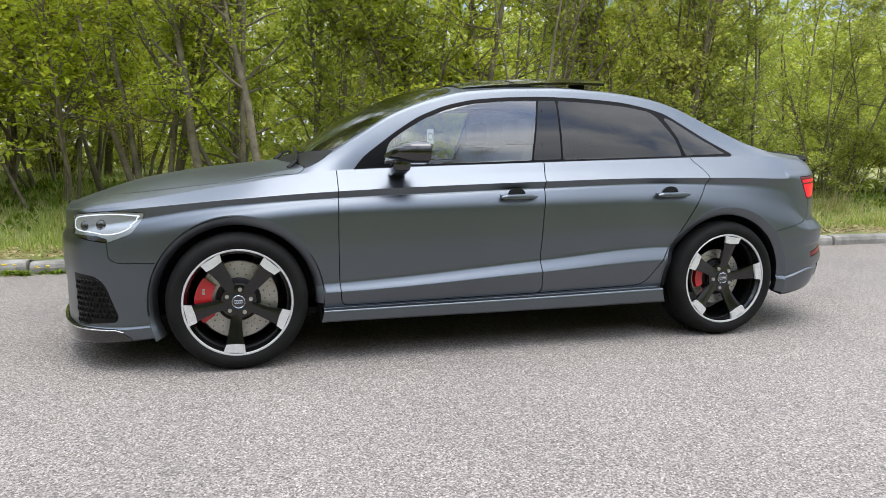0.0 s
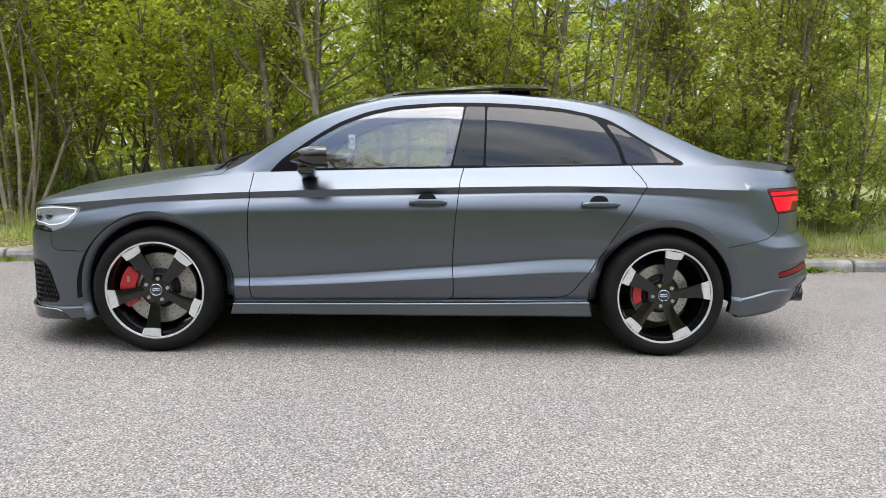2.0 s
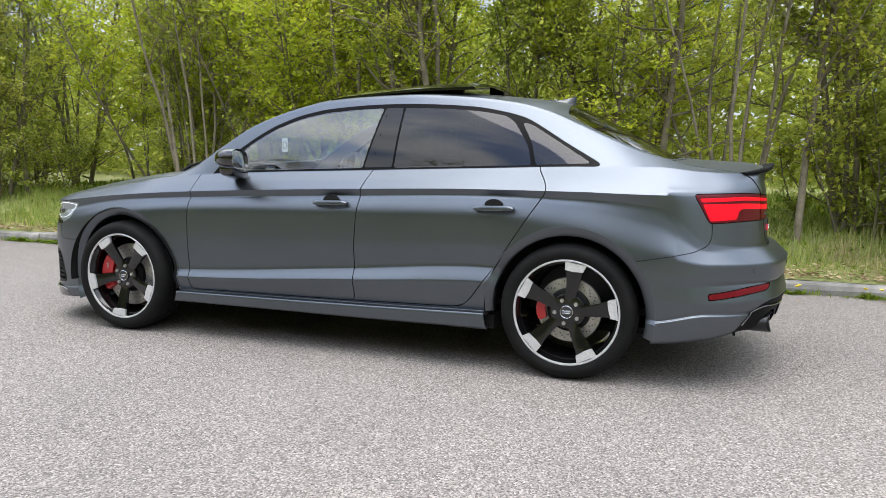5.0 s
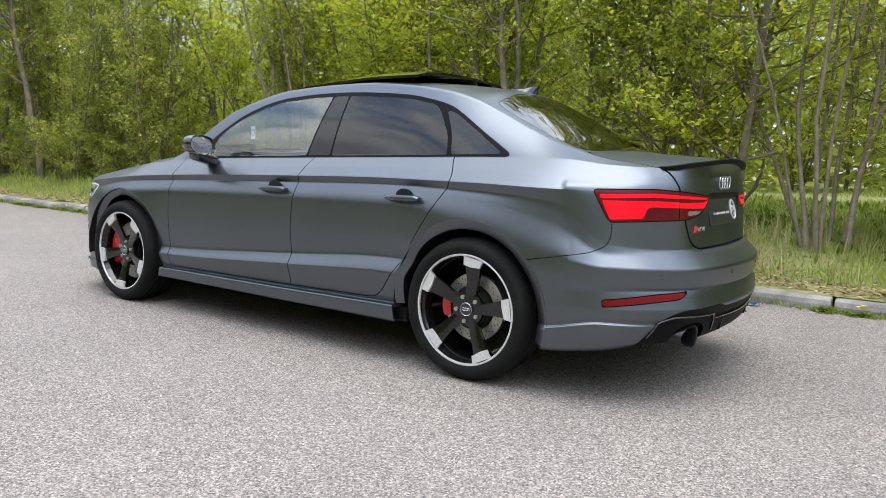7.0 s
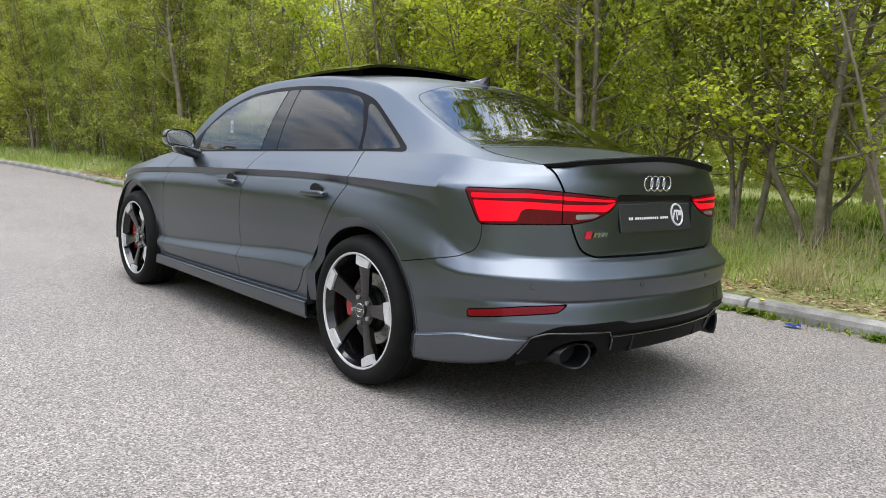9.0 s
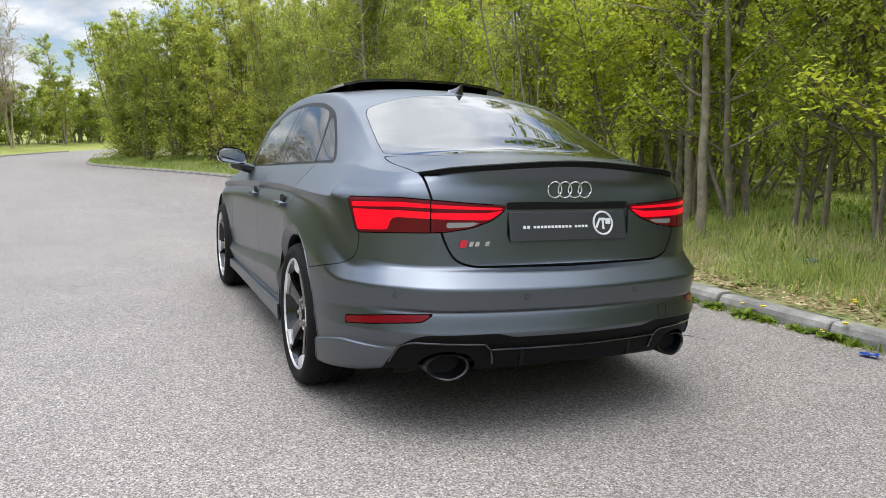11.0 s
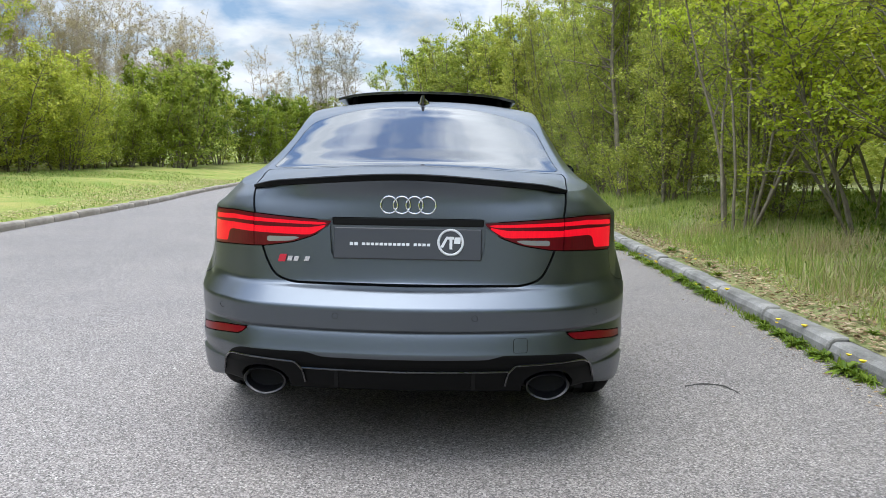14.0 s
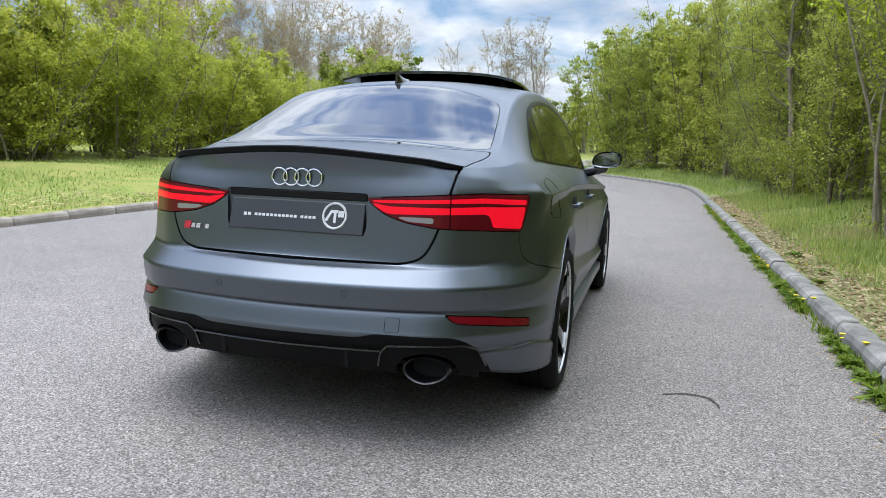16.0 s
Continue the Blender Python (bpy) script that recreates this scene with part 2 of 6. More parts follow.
OUT_R = [0.12, 0.5, 1.0, 1.8, 3, 5, 8, 14, 30, 60]
RISE_R = [0.10, 0.125, 0.20, 0.40, 0.50, 0.58, 0.66, 0.72, 0.8, 0.9]
v, f = strip_out(RIGHT_KERB, -1, OUT_R, RISE_R)
verge_r = mesh_object("verge_woodside", v, f, M_SOIL, smooth=True)
tagged(verge_r, "rough grassy verge with dead leaves under trees", "verge", kind="structure")
v, f = strip_out(LEFT_KERB, 1, [0.12, 0.5, 1.0, 1.8, 3, 5, 8, 14, 30, 60], [0.10, 0.12, 0.15, 0.2, 0.28, 0.4, 0.5, 0.6, 0.7, 0.8])
verge_l = mesh_object("verge_open", v, f, M_LAWN, smooth=True)
tagged(verge_l, "mown green verge with dry clippings along the road", "verge", kind="structure")


def kerb_stone_mesh(name, seed, material):
    """A worn concrete kerb stone 0.9 m long, along x, with a splayed top edge."""
    r = random.Random(seed)
    bm = bmesh.new()
    prof = [(0.0, -0.10), (0.0, 0.055), (0.012, 0.088), (0.035, 0.105), (0.125, 0.108), (0.125, -0.10)]
    rows = []
    for x in (-0.442, -0.435, -0.2, 0.0, 0.2, 0.435, 0.442):
        inset = 0.008 if abs(x) > 0.44 else 0
        rows.append([bm.verts.new((x, y + (inset if 0 < i < 4 and y < 0.06 else 0) + r.uniform(-0.003, 0.003), z - (inset if z > 0 else 0) + r.uniform(-0.003, 0.003))) for i, (y, z) in enumerate(prof)])
    for a, b in zip(rows, rows[1:]):
        for i in range(len(prof) - 1):
            bm.faces.new((a[i], b[i], b[i + 1], a[i + 1]))
    bm.faces.new(rows[0])
    bm.faces.new(rows[-1][::-1])
    bmesh.ops.recalc_face_normals(bm, faces=bm.faces)
    me = bpy.data.meshes.new(name)
    bm.to_mesh(me)
    bm.free()
    me.materials.append(material)
    return me


def lay_kerb(name, line, side, label, material):
    root = tagged(new(name), label, "kerb", kind="structure")
    kinds = [kerb_stone_mesh("kerb_stone", s, material) for s in range(4)]
    r = random.Random(7)
    for i, (a, b) in enumerate(zip(line, line[1:])):
        mid, d = (a + b) / 2, b - a
        if abs(mid[0]) > 75:
            continue
        s = new("kerb_stone", kinds[r.randrange(4)])
        s.parent = root
        ang = math.degrees(math.atan2(d[1], d[0])) + (180 if side < 0 else 0)
        s.matrix_local = pose(mid[0], mid[1], float(slope(mid[0])) + r.uniform(-0.012, 0.008), r.uniform(-1.5, 1.5), r.uniform(-0.6, 0.6), ang + r.uniform(-0.7, 0.7))
    return root


lay_kerb("kerb_woodside", RIGHT_KERB, -1, "worn grey concrete kerb stones edging the wooded verge", M_KERB)
lay_kerb("kerb_open", LEFT_KERB, 1, "pale concrete kerb stones edging the mown verge", M_KERB_OPEN)


# ---- trees and plants ----
def kerb_y(x):
    return np.interp(-np.asarray(x), -RIGHT_KERB[:, 0], RIGHT_KERB[:, 1])


def ground_z(x, y):
    d = y - kerb_y(x)
    swell = 0.05 * np.sin(x * 0.7 + 1.3 * np.sin(y * 0.5)) + 0.04 * np.sin(y * 1.3 + x * 0.21)
    return slope(x) + np.interp(d, OUT_R, RISE_R) + swell * np.clip((d - 0.5) / 0.5, 0, 1) - 0.02


class Buf:
    def __init__(self):
        self.v, self.f = [], []

    def tube(self, pts, radii, sides=5):
        base = len(self.v)
        for k, (p, r) in enumerate(zip(pts, radii)):
            d = (pts[min(k + 1, len(pts) - 1)] - pts[max(k - 1, 0)])
            d = d / (np.linalg.norm(d) + 1e-9)
            u = np.cross(d, (0.3, 1, 0.1))
            u /= np.linalg.norm(u) + 1e-9
            w = np.cross(d, u)
            for s in range(sides):
                a = 2 * math.pi * s / sides
                self.v.append(p + r * (math.cos(a) * u + math.sin(a) * w))
        for k in range(len(pts) - 1):
            for s in range(sides):
                a, b = base + k * sides + s, base + k * sides + (s + 1) % sides
                self.f.append((a, b, b + sides, a + sides))

    def mesh(self, name, material):
        me = bpy.data.meshes.new(name)
        me.from_pydata([tuple(map(float, p)) for p in self.v], [], self.f)
        me.materials.append(material)
        me.shade_smooth()
        return me


def leaf_mesh(name, centres, lengths, widths, material, rng, droop=0.25, upright=None):
    """Many small folded leaves, each an island of its own."""
    n = len(centres)
    az = rng.uniform(0, 2 * np.pi, n)
    el = rng.normal(-droop * 0.6, 0.60, n) if upright is None else rng.normal(upright, 0.45 if upright > 0.5 else 0.1, n)
    d = np.stack([np.cos(az) * np.cos(el), np.sin(az) * np.cos(el), np.sin(el)], 1)
    side = np.stack([-np.sin(az), np.cos(az), rng.normal(0, 0.35, n)], 1)
    side /= np.linalg.norm(side, axis=1)[:, None]
    up = np.cross(d, side)
    L, W = lengths[:, None], widths[:, None]
    base = centres
    tip = centres + d * L
    mid = centres + d * L * 0.45
    v = np.stack([base, mid + side * W / 2 + up * W * 0.18, tip, mid - side * W / 2 + up * W * 0.18], 1).reshape(-1, 3)
    me = bpy.data.meshes.new(name)
    me.vertices.add(4 * n)
    me.vertices.foreach_set("co", v.ravel().astype(np.float32))
    me.loops.add(4 * n)
    me.loops.foreach_set("vertex_index", np.arange(4 * n, dtype=np.int32))
    me.polygons.add(n)
    me.polygons.foreach_set("loop_start", np.arange(0, 4 * n, 4, dtype=np.int32))
    me.update(calc_edges=True)
    me.materials.append(material)
    return me


def grow(rng, start, direction, length, segs, wobble, lift):
    pts = [np.array(start, float)]
    d = np.array(direction, float)
    for _ in range(segs):
        d = d + rng.normal(0, wobble, 3) + (0, 0, lift)
        d /= np.linalg.norm(d)
        pts.append(pts[-1] + d * length / segs)
    return np.array(pts)


def make_tree(kind, seed, height, stems, spread, branches, leaves, leaf, bark, leaf_material, low=0.12, stem_r=0.03, reach=0.2, droop=0.25, twigs=True, label="", thick=1.0):
    """A tapered trunk or clump of stems, limbs, twigs and a crown of single leaves."""
    rng = np.random.default_rng(seed)
    wood, spots = Buf(), []
    for s in range(stems):
        a = rng.uniform(0, 2 * np.pi)
        lean = rng.uniform(0.2, 1.0) * spread
        h = height * rng.uniform(0.72, 1.0)
        pts = grow(rng, (0.22 * spread * math.cos(a) * stems ** 0.5, 0.22 * spread * math.sin(a) * stems ** 0.5, -0.1), (lean * math.cos(a), lean * math.sin(a), 1), h, 12, 0.07, 0.05)
        r0 = stem_r * rng.uniform(0.6, 1.25)
        wood.tube(pts, [r0 * (1 - 0.88 * (k / 12) ** 0.8) + 0.003 for k in range(13)], 6)
        for _ in range(branches):
            u = low + (0.97 - low) * rng.random() ** 0.85
            k = u * 12
            i = min(int(k), 11)
            p = pts[i] + (pts[i + 1] - pts[i]) * (k - i)
            b = rng.uniform(0, 2 * np.pi)
            ln = height * reach * rng.uniform(0.45, 1.15) * (1.1 - 0.6 * u)
            el = rng.uniform(0.1, 1.0)
            bp = grow(rng, p, (math.cos(b) * math.cos(el), math.sin(b) * math.cos(el), math.sin(el)), ln, 6, 0.16, 0.04)
            rr = min(r0 * 0.42 * (1.1 - 0.7 * u), 0.03) + 0.002 * thick
            wood.tube(bp, [rr * (1 - 0.85 * q / 6) + 0.0015 for q in range(7)], 3)
            for q in range(2, 7):
                spots.append((bp[q], ln * 0.10))
                for _ in range(1 if twigs else 2):
                    c = rng.uniform(0, 2 * np.pi)
                    tw = grow(rng, bp[q], (math.cos(c), math.sin(c), rng.uniform(-0.1, 0.9)), ln * rng.uniform(0.22, 0.5), 3, 0.2, 0.02)
                    if twigs:
                        wood.tube(tw, [0.004 * thick, 0.003 * thick, 0.0025 * thick, 0.0015 * thick], 3)
                    spots += [(tw[1], ln * 0.05), (tw[2], ln * 0.05), (tw[3], ln * 0.06)]
    root = new(kind)
    t = new("trunk", wood.mesh("trunk", bark))
    t.parent = root
    if leaves:
        pick = rng.integers(0, len(spots), leaves)
        c = np.array([spots[i][0] for i in pick]) + rng.normal(0, 1, (leaves, 3)) * np.array([spots[i][1] for i in pick])[:, None] * (1, 1, 0.8)
        c[:, 2] = np.maximum(c[:, 2], 0.15)
        size = leaf * rng.uniform(0.55, 1.3, leaves)
        cr = new("crown", leaf_mesh("crown", c, size, size * rng.uniform(0.5, 0.8, leaves), leaf_material, rng, droop))
        cr.parent = root
    tagged(root, label, "tree")
    return root


def scatter(tree_list, places, group, seed):
    """Places copies; the first use of each tree moves the tree itself."""
    r = random.Random(seed)
    used = set()
    for i, (x, y, z, s) in enumerate(places):
        t = tree_list[i % len(tree_list)] if i < len(tree_list) else r.choice(tree_list)
        base = float(ground_z(x, y)) - 0.03 if y > kerb_y(x) else z + float(slope(x))
        m = pose(x, y, base, r.uniform(-3, 3), r.uniform(-3, 3), r.uniform(0, 360))
        if t in used:
            c = copy_thing(t, m)
        else:
            c = t
            used.add(t)
            c.matrix_basis = m
        k = s * r.uniform(0.9, 1.1)
        c.scale = (k, k, k * r.uniform(0.92, 1.1))
        c["group"] = group


HEDGE = "young trees along the wooded verge"
FAR = "distant trees along the road"
BUSHES = "bushes behind the mown verge"


def along(line, side, offset, x_from, x_to, step, rng, jitter):
    """Places beside a line, between two values of x."""
    t = np.gradient(line, axis=0)
    t /= np.linalg.norm(t, axis=1)[:, None]
    n = np.stack([-t[:, 1], t[:, 0]], 1) * side
    run = np.concatenate([[0], np.cumsum(np.linalg.norm(np.diff(line, axis=0), axis=1))])
    out = []
    d = 0.0
    while d < run[-1]:
        i = int(np.argmin(np.abs(run - d)))
        q = line[i] + n[i] * (offset + rng.uniform(-jitter, jitter))
        if min(x_from, x_to) < line[i][0] < max(x_from, x_to):
            out.append((q[0] + rng.uniform(-jitter, jitter) * 0.6, q[1]))
        d += step * rng.uniform(0.8, 1.2)
    return out


def airy(x):
    """True where the trees stand on clear trunks over open grass."""
    return -2.3 <= x < 2.7


def clearing(x):
    """1 in the grassy gaps by the front of the car, 0 elsewhere."""
    return 1.0 if -4.1 < x < -2.3 or -7.8 < x < -5.3 else 0.0


r0 = random.Random(5)
HAZEL = "multi-stemmed young hazel tree in fresh yellow-green leaf"
shrubs = [make_tree("shrub_tree", 10 + i, 7.6, 6, 0.20, 24, 18000, 0.062, M_BARK, M_LEAF, low=0.03, stem_r=0.030, reach=0.15, label=HAZEL) for i in range(3)]
lows = [make_tree("shrub_tree", 20 + i, 4.9, 7, 0.26, 19, 14000, 0.056, M_BARK, M_LEAF if i else M_LEAF_BRIGHT, low=0.03, stem_r=0.022, reach=0.21, label=HAZEL) for i in range(4)]
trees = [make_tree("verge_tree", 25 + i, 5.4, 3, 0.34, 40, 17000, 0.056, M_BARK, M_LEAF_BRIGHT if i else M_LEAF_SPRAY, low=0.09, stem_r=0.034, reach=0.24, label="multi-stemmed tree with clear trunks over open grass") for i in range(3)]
row = along(RIGHT_KERB, -1, 1.8, 9.5, -25, 1.25, r0, 0.28)
scatter(trees, [(x, y + 0.1, 0.12, r0.uniform(0.9, 1.05)) for x, y in row if airy(x)], HEDGE, 9)
scatter(lows, [(x, y + clearing(x) * 4.4, 0.12, r0.uniform(0.85, 1.05)) for x, y in row if x > -8 and not airy(x)], HEDGE, 1)
scatter(shrubs, [(x, y, 0.12, r0.uniform(0.70, 0.85) if x > -12 else r0.uniform(0.85, 1.0)) for x, y in row if x <= -8], HEDGE, 8)
mids = [make_tree("shrub_tree", 50 + i, 8.4, 6, 0.24, 20, 11000, 0.085, M_BARK, M_LEAF_BRIGHT if i else M_LEAF, low=0.03, reach=0.19, twigs=False, label="bushy young tree with bright spring leaves") for i in range(3)]
scatter(mids, [(x, y, 0.12, r0.uniform(0.60, 0.75) if x > -9 else r0.uniform(0.85, 1.05)) for x, y in along(RIGHT_KERB, -1, 4.4, 10, -27, 1.7, r0, 0.6) if not clearing(x) and not airy(x)] + [(x, y, 0.12, r0.uniform(0.6, 0.7)) for x, y in along(RIGHT_KERB, -1, 8.6, 2.7, -2.3, 1.5, r0, 0.6)], HEDGE, 3)
slims = [make_tree("young_tree", 30 + i, 8.5, 1, 0.06, 50, 3200, 0.066, M_PALE_BARK if i == 0 else M_BARK, M_LEAF_BRIGHT, low=0.25, stem_r=0.062, reach=0.16, label="slim pale-trunked tree with bright spring leaves") for i in range(3)]
places = [(-5.15, 6.2, 0.1, 1.0), (-5.65, 6.95, 0.1, 1.0), (-1.67, 4.1, 0.1, 0.85), (-0.99, 3.66, 0.1, 0.9), (2.75, 3.8, 0.1, 0.9), (-8.2, 4.3, 0.1, 0.9), (-11.9, 3.95, 0.1, 0.95), (0.6, 7.5, 0.1, 1.0), (-3.3, 8.4, 0.1, 1.0), (4.25, 3.95, 0.1, 0.9)]
scatter(slims, places, HEDGE, 2)
clump = make_tree("stem_clump", 77, 5.4, 9, 0.26, 10, 3400, 0.058, M_PALE_BARK, M_LEAF, low=0.22, stem_r=0.022, reach=0.18, label="clump of bare pale hazel stems with few leaves")
clump.matrix_basis = pose(-4.60, 3.8, float(ground_z(-4.6, 3.8)))
clump["group"] = HEDGE
second = copy_thing(clump, pose(2.2, 3.85, float(ground_z(2.2, 3.85)), 0, 0, 130))
second["label"] = "clump of bare pale hazel stems over dry grass"
leaner = make_tree("stem_clump", 78, 5.6, 5, 0.26, 12, 4200, 0.058, M_BARK, M_LEAF, low=0.15, stem_r=0.045, reach=0.2, label="leaning brown multi-stemmed tree over grass")
leaner.matrix_basis = pose(-2.2, 4.6, float(ground_z(-2.2, 4.6)), 0, 0, 40)
leaner["group"] = HEDGE
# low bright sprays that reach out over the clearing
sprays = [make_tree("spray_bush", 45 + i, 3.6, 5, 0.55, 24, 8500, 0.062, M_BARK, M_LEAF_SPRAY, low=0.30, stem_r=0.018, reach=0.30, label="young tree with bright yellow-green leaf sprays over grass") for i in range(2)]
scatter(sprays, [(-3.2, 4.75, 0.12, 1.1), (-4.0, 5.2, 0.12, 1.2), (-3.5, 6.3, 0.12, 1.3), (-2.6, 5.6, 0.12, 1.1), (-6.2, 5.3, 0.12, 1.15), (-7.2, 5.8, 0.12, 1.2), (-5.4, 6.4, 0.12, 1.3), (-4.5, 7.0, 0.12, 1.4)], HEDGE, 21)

brambles = [make_tree("bramble_bush", 40 + i, 1.7, 9, 0.75, 11, 5200, 0.055, M_BARK, M_LEAF, low=0.02, stem_r=0.012, reach=0.33, twigs=False, label="low leafy bush at the foot of the trees") for i in range(2)]
scatter(brambles, [(x, y + clearing(x) * 3.9, 0.12, r0.uniform(0.6, 1.0)) for x, y in along(RIGHT_KERB, -1, 2.0, 9, -20, 1.15, r0, 0.35) if not airy(x)], "low bushes under the trees", 12)

fars = [make_tree("roadside_tree", 60 + i, 8.0, 6, 0.22, 22, 10500, 0.125, M_BARK, M_LEAF if i else M_LEAF_BRIGHT, low=0.02, stem_r=0.05, reach=0.18, twigs=False, label="tall leafy roadside tree in early spring green") for i in range(3)]
spots_far = [(x, y, 0.12, r0.uniform(0.92, 1.1)) for x, y in along(RIGHT_KERB, -1, 2.4, -24, -48, 1.7, r0, 0.4)]
spots_far += [(x, y, 0.12, r0.uniform(1.0, 1.2)) for x, y in along(RIGHT_KERB, -1, 6.0, -22, -46, 2.4, r0, 0.9)]
spots_far += [(x, y, 0.12, r0.uniform(0.9, 1.2)) for x, y in along(RIGHT_KERB, -1, 2.6, -47, -124, 3.0, r0, 0.8)]
scatter(fars, spots_far, FAR, 4)

bushes = [make_tree("roadside_bush", 80 + i, 4.6, 10, 0.50, 20, 19000, 0.085, M_BARK, M_LEAF_BRIGHT, low=0.06, stem_r=0.032, reach=0.27, twigs=False, label="rounded bush in vivid yellow-green leaf") for i in range(3)]
spots_b = [(x, y, 0.40, r0.uniform(0.85, 1.15)) for x, y in along(LEFT_KERB, 1, 7.2, 8, -36, 2.2, r0, 0.7)]
scatter(bushes, spots_b, BUSHES, 5)
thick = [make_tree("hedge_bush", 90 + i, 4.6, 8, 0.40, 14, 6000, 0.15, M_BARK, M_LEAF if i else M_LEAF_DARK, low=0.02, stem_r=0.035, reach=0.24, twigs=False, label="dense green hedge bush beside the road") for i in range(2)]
spots_t = [(x, y, 0.4, r0.uniform(1.1, 1.7)) for x, y in along(LEFT_KERB, 1, 6.5, -32, -128, 2.8, r0, 0.8)]
spots_t += [(x, y, 0.4, r0.uniform(0.9, 1.2)) for x, y in along(LEFT_KERB, 1, 10.0, 6, -34, 2.3, r0, 0.7)]
scatter(thick, spots_t, BUSHES, 6)
bares = [make_tree("bare_tree", 100 + i, 11.0, 5, 0.13, 34, 5200, 0.085, M_TWIG, M_BUD, low=0.2, stem_r=0.055, reach=0.17, label="tall bare brown tree with fine upright twigs", thick=2.6) for i in range(2)]
spots_n = [(x, y, 0.5, r0.uniform(0.80, 1.1)) for x, y in along(LEFT_KERB, 1, 12.0, 6, -53, 1.3, r0, 1.8)]
spots_n += [(-46, -19.5, 0.5, 1.1), (-52, -20, 0.5, 1.1), (-58, -21, 0.5, 1.0), (-66, -18.5, 0.5, 1.05), (-69, -14.6, 0.5, 1.25), (-69.5, -12.8, 0.5, 1.3), (-70, -10.6, 0.5, 1.3), (-71, -17, 0.5, 0.95)]
scatter(bares, spots_n, "bare trees behind the bushes", 7)
# a pale leafy tree and a yellowish one where the road bends away
ends = [make_tree("roadside_tree", 110, 11.5, 3, 0.14, 26, 9000, 0.16, M_PALE_BARK, M_LEAF_BRIGHT, low=0.2, stem_r=0.09, reach=0.18, twigs=False, label="tall pale green tree where the road bends"), make_tree("roadside_tree", 111, 9.0, 6, 0.3, 20, 12000, 0.16, M_BARK, M_BUD, low=0.03, stem_r=0.06, reach=0.22, twigs=False, label="yellowish budding tree where the road bends")]
scatter(ends, [(-88, -7.5, 0.5, 1.1), (-80, 5.5, 0.3, 0.9)], FAR, 22)

# deep shade of the wood behind the first rows
rng = np.random.default_rng(3)
n_w = 76000
wx = rng.uniform(-46, 36, n_w)
wy = 10.0 + rng.uniform(0, 4.5, n_w) + np.where(wx < -22, (wx + 22) * 0.22, 0)
wz = 0.2 + 5.2 * rng.random(n_w) ** 1.2 * (0.75 + 0.25 * np.sin(wx * 1.1) * np.cos(wx * 0.37))
sz = rng.uniform(0.12, 0.26, n_w)
wood = new("far_woodland", leaf_mesh("far_woodland", np.stack([wx, wy, wz], 1), sz, sz * 0.7, M_LEAF, rng))
tagged(wood, "dim green woodland thicket behind the roadside trees", "woodland", kind="stuff")
n_w = 50000
wx = rng.uniform(-50, 60, n_w)
wy = 17.0 + rng.uniform(0, 7, n_w)
wz = 0.2 + 6.0 * rng.random(n_w)
sz = rng.uniform(0.3, 0.55, n_w)
deep = new("deep_woodland", leaf_mesh("deep_woodland", np.stack([wx, wy, wz], 1), sz, sz * 0.7, M_LEAF, rng))
tagged(deep, "green wood seen between the roadside trees", "woodland", kind="stuff")
n_w = 26000
wx = rng.uniform(-60, 60, n_w)
wy = -27.0 - rng.uniform(0, 5, n_w)
wz = 0.4 + 3.6 * rng.random(n_w) ** 0.9 * (0.75 + 0.25 * np.sin(wx * 0.9))
sz = rng.uniform(0.25, 0.5, n_w)
wood2 = new("far_hedgerow", leaf_mesh("far_hedgerow", np.stack([wx, wy, wz], 1), sz, sz * 0.7, M_LEAF, rng))
tagged(wood2, "distant dark green hedgerow beyond the verge", "hedgerow", kind="stuff")
# unseen hedge added behind the camera's path, in the darker leaves
n_w = 9000
wx = rng.uniform(26, 30, n_w)
wy = rng.uniform(-26, 26, n_w)
wz = 0.2 + 6.0 * rng.random(n_w)
sz = rng.uniform(0.3, 0.6, n_w)
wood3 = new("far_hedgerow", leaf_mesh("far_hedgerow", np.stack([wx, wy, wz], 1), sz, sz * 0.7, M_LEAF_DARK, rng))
tagged(wood3, "leafy green hedgerow across the end of the road", "hedgerow", kind="stuff")


# ---- grass, weeds and litter ----
def blades(name, n, x0, x1, d0, d1, length, width, material, seed, clumps=0, spread=0.12, label=""):
    rng = np.random.default_rng(seed)
    if clumps:
        cx, cd = rng.uniform(x0, x1, clumps), rng.uniform(d0, d1, clumps)
        k = rng.integers(0, clumps, n)
        x, d = cx[k] + rng.normal(0, spread, n), np.maximum(cd[k] + rng.normal(0, spread, n), 0.2)
        tall = rng.uniform(0.6, 1.3, clumps)[k]
    else:
        x, d = rng.uniform(x0, x1, n), d0 + (d1 - d0) * rng.random(n)
        tall = 0.7 + 0.5 * np.sin(x * 1.7) * np.sin(d * 2.3)
    y = kerb_y(x) + d
    L = length * rng.uniform(0.5, 1.3, n) * np.clip(tall, 0.6, 1.4)
    me = leaf_mesh(name, np.stack([x, y, ground_z(x, y)], 1), L, np.full(n, width) * rng.uniform(0.6, 1.3, n), material, rng, upright=1.0)
    return tagged(new(name, me), label, "grass", kind="stuff")


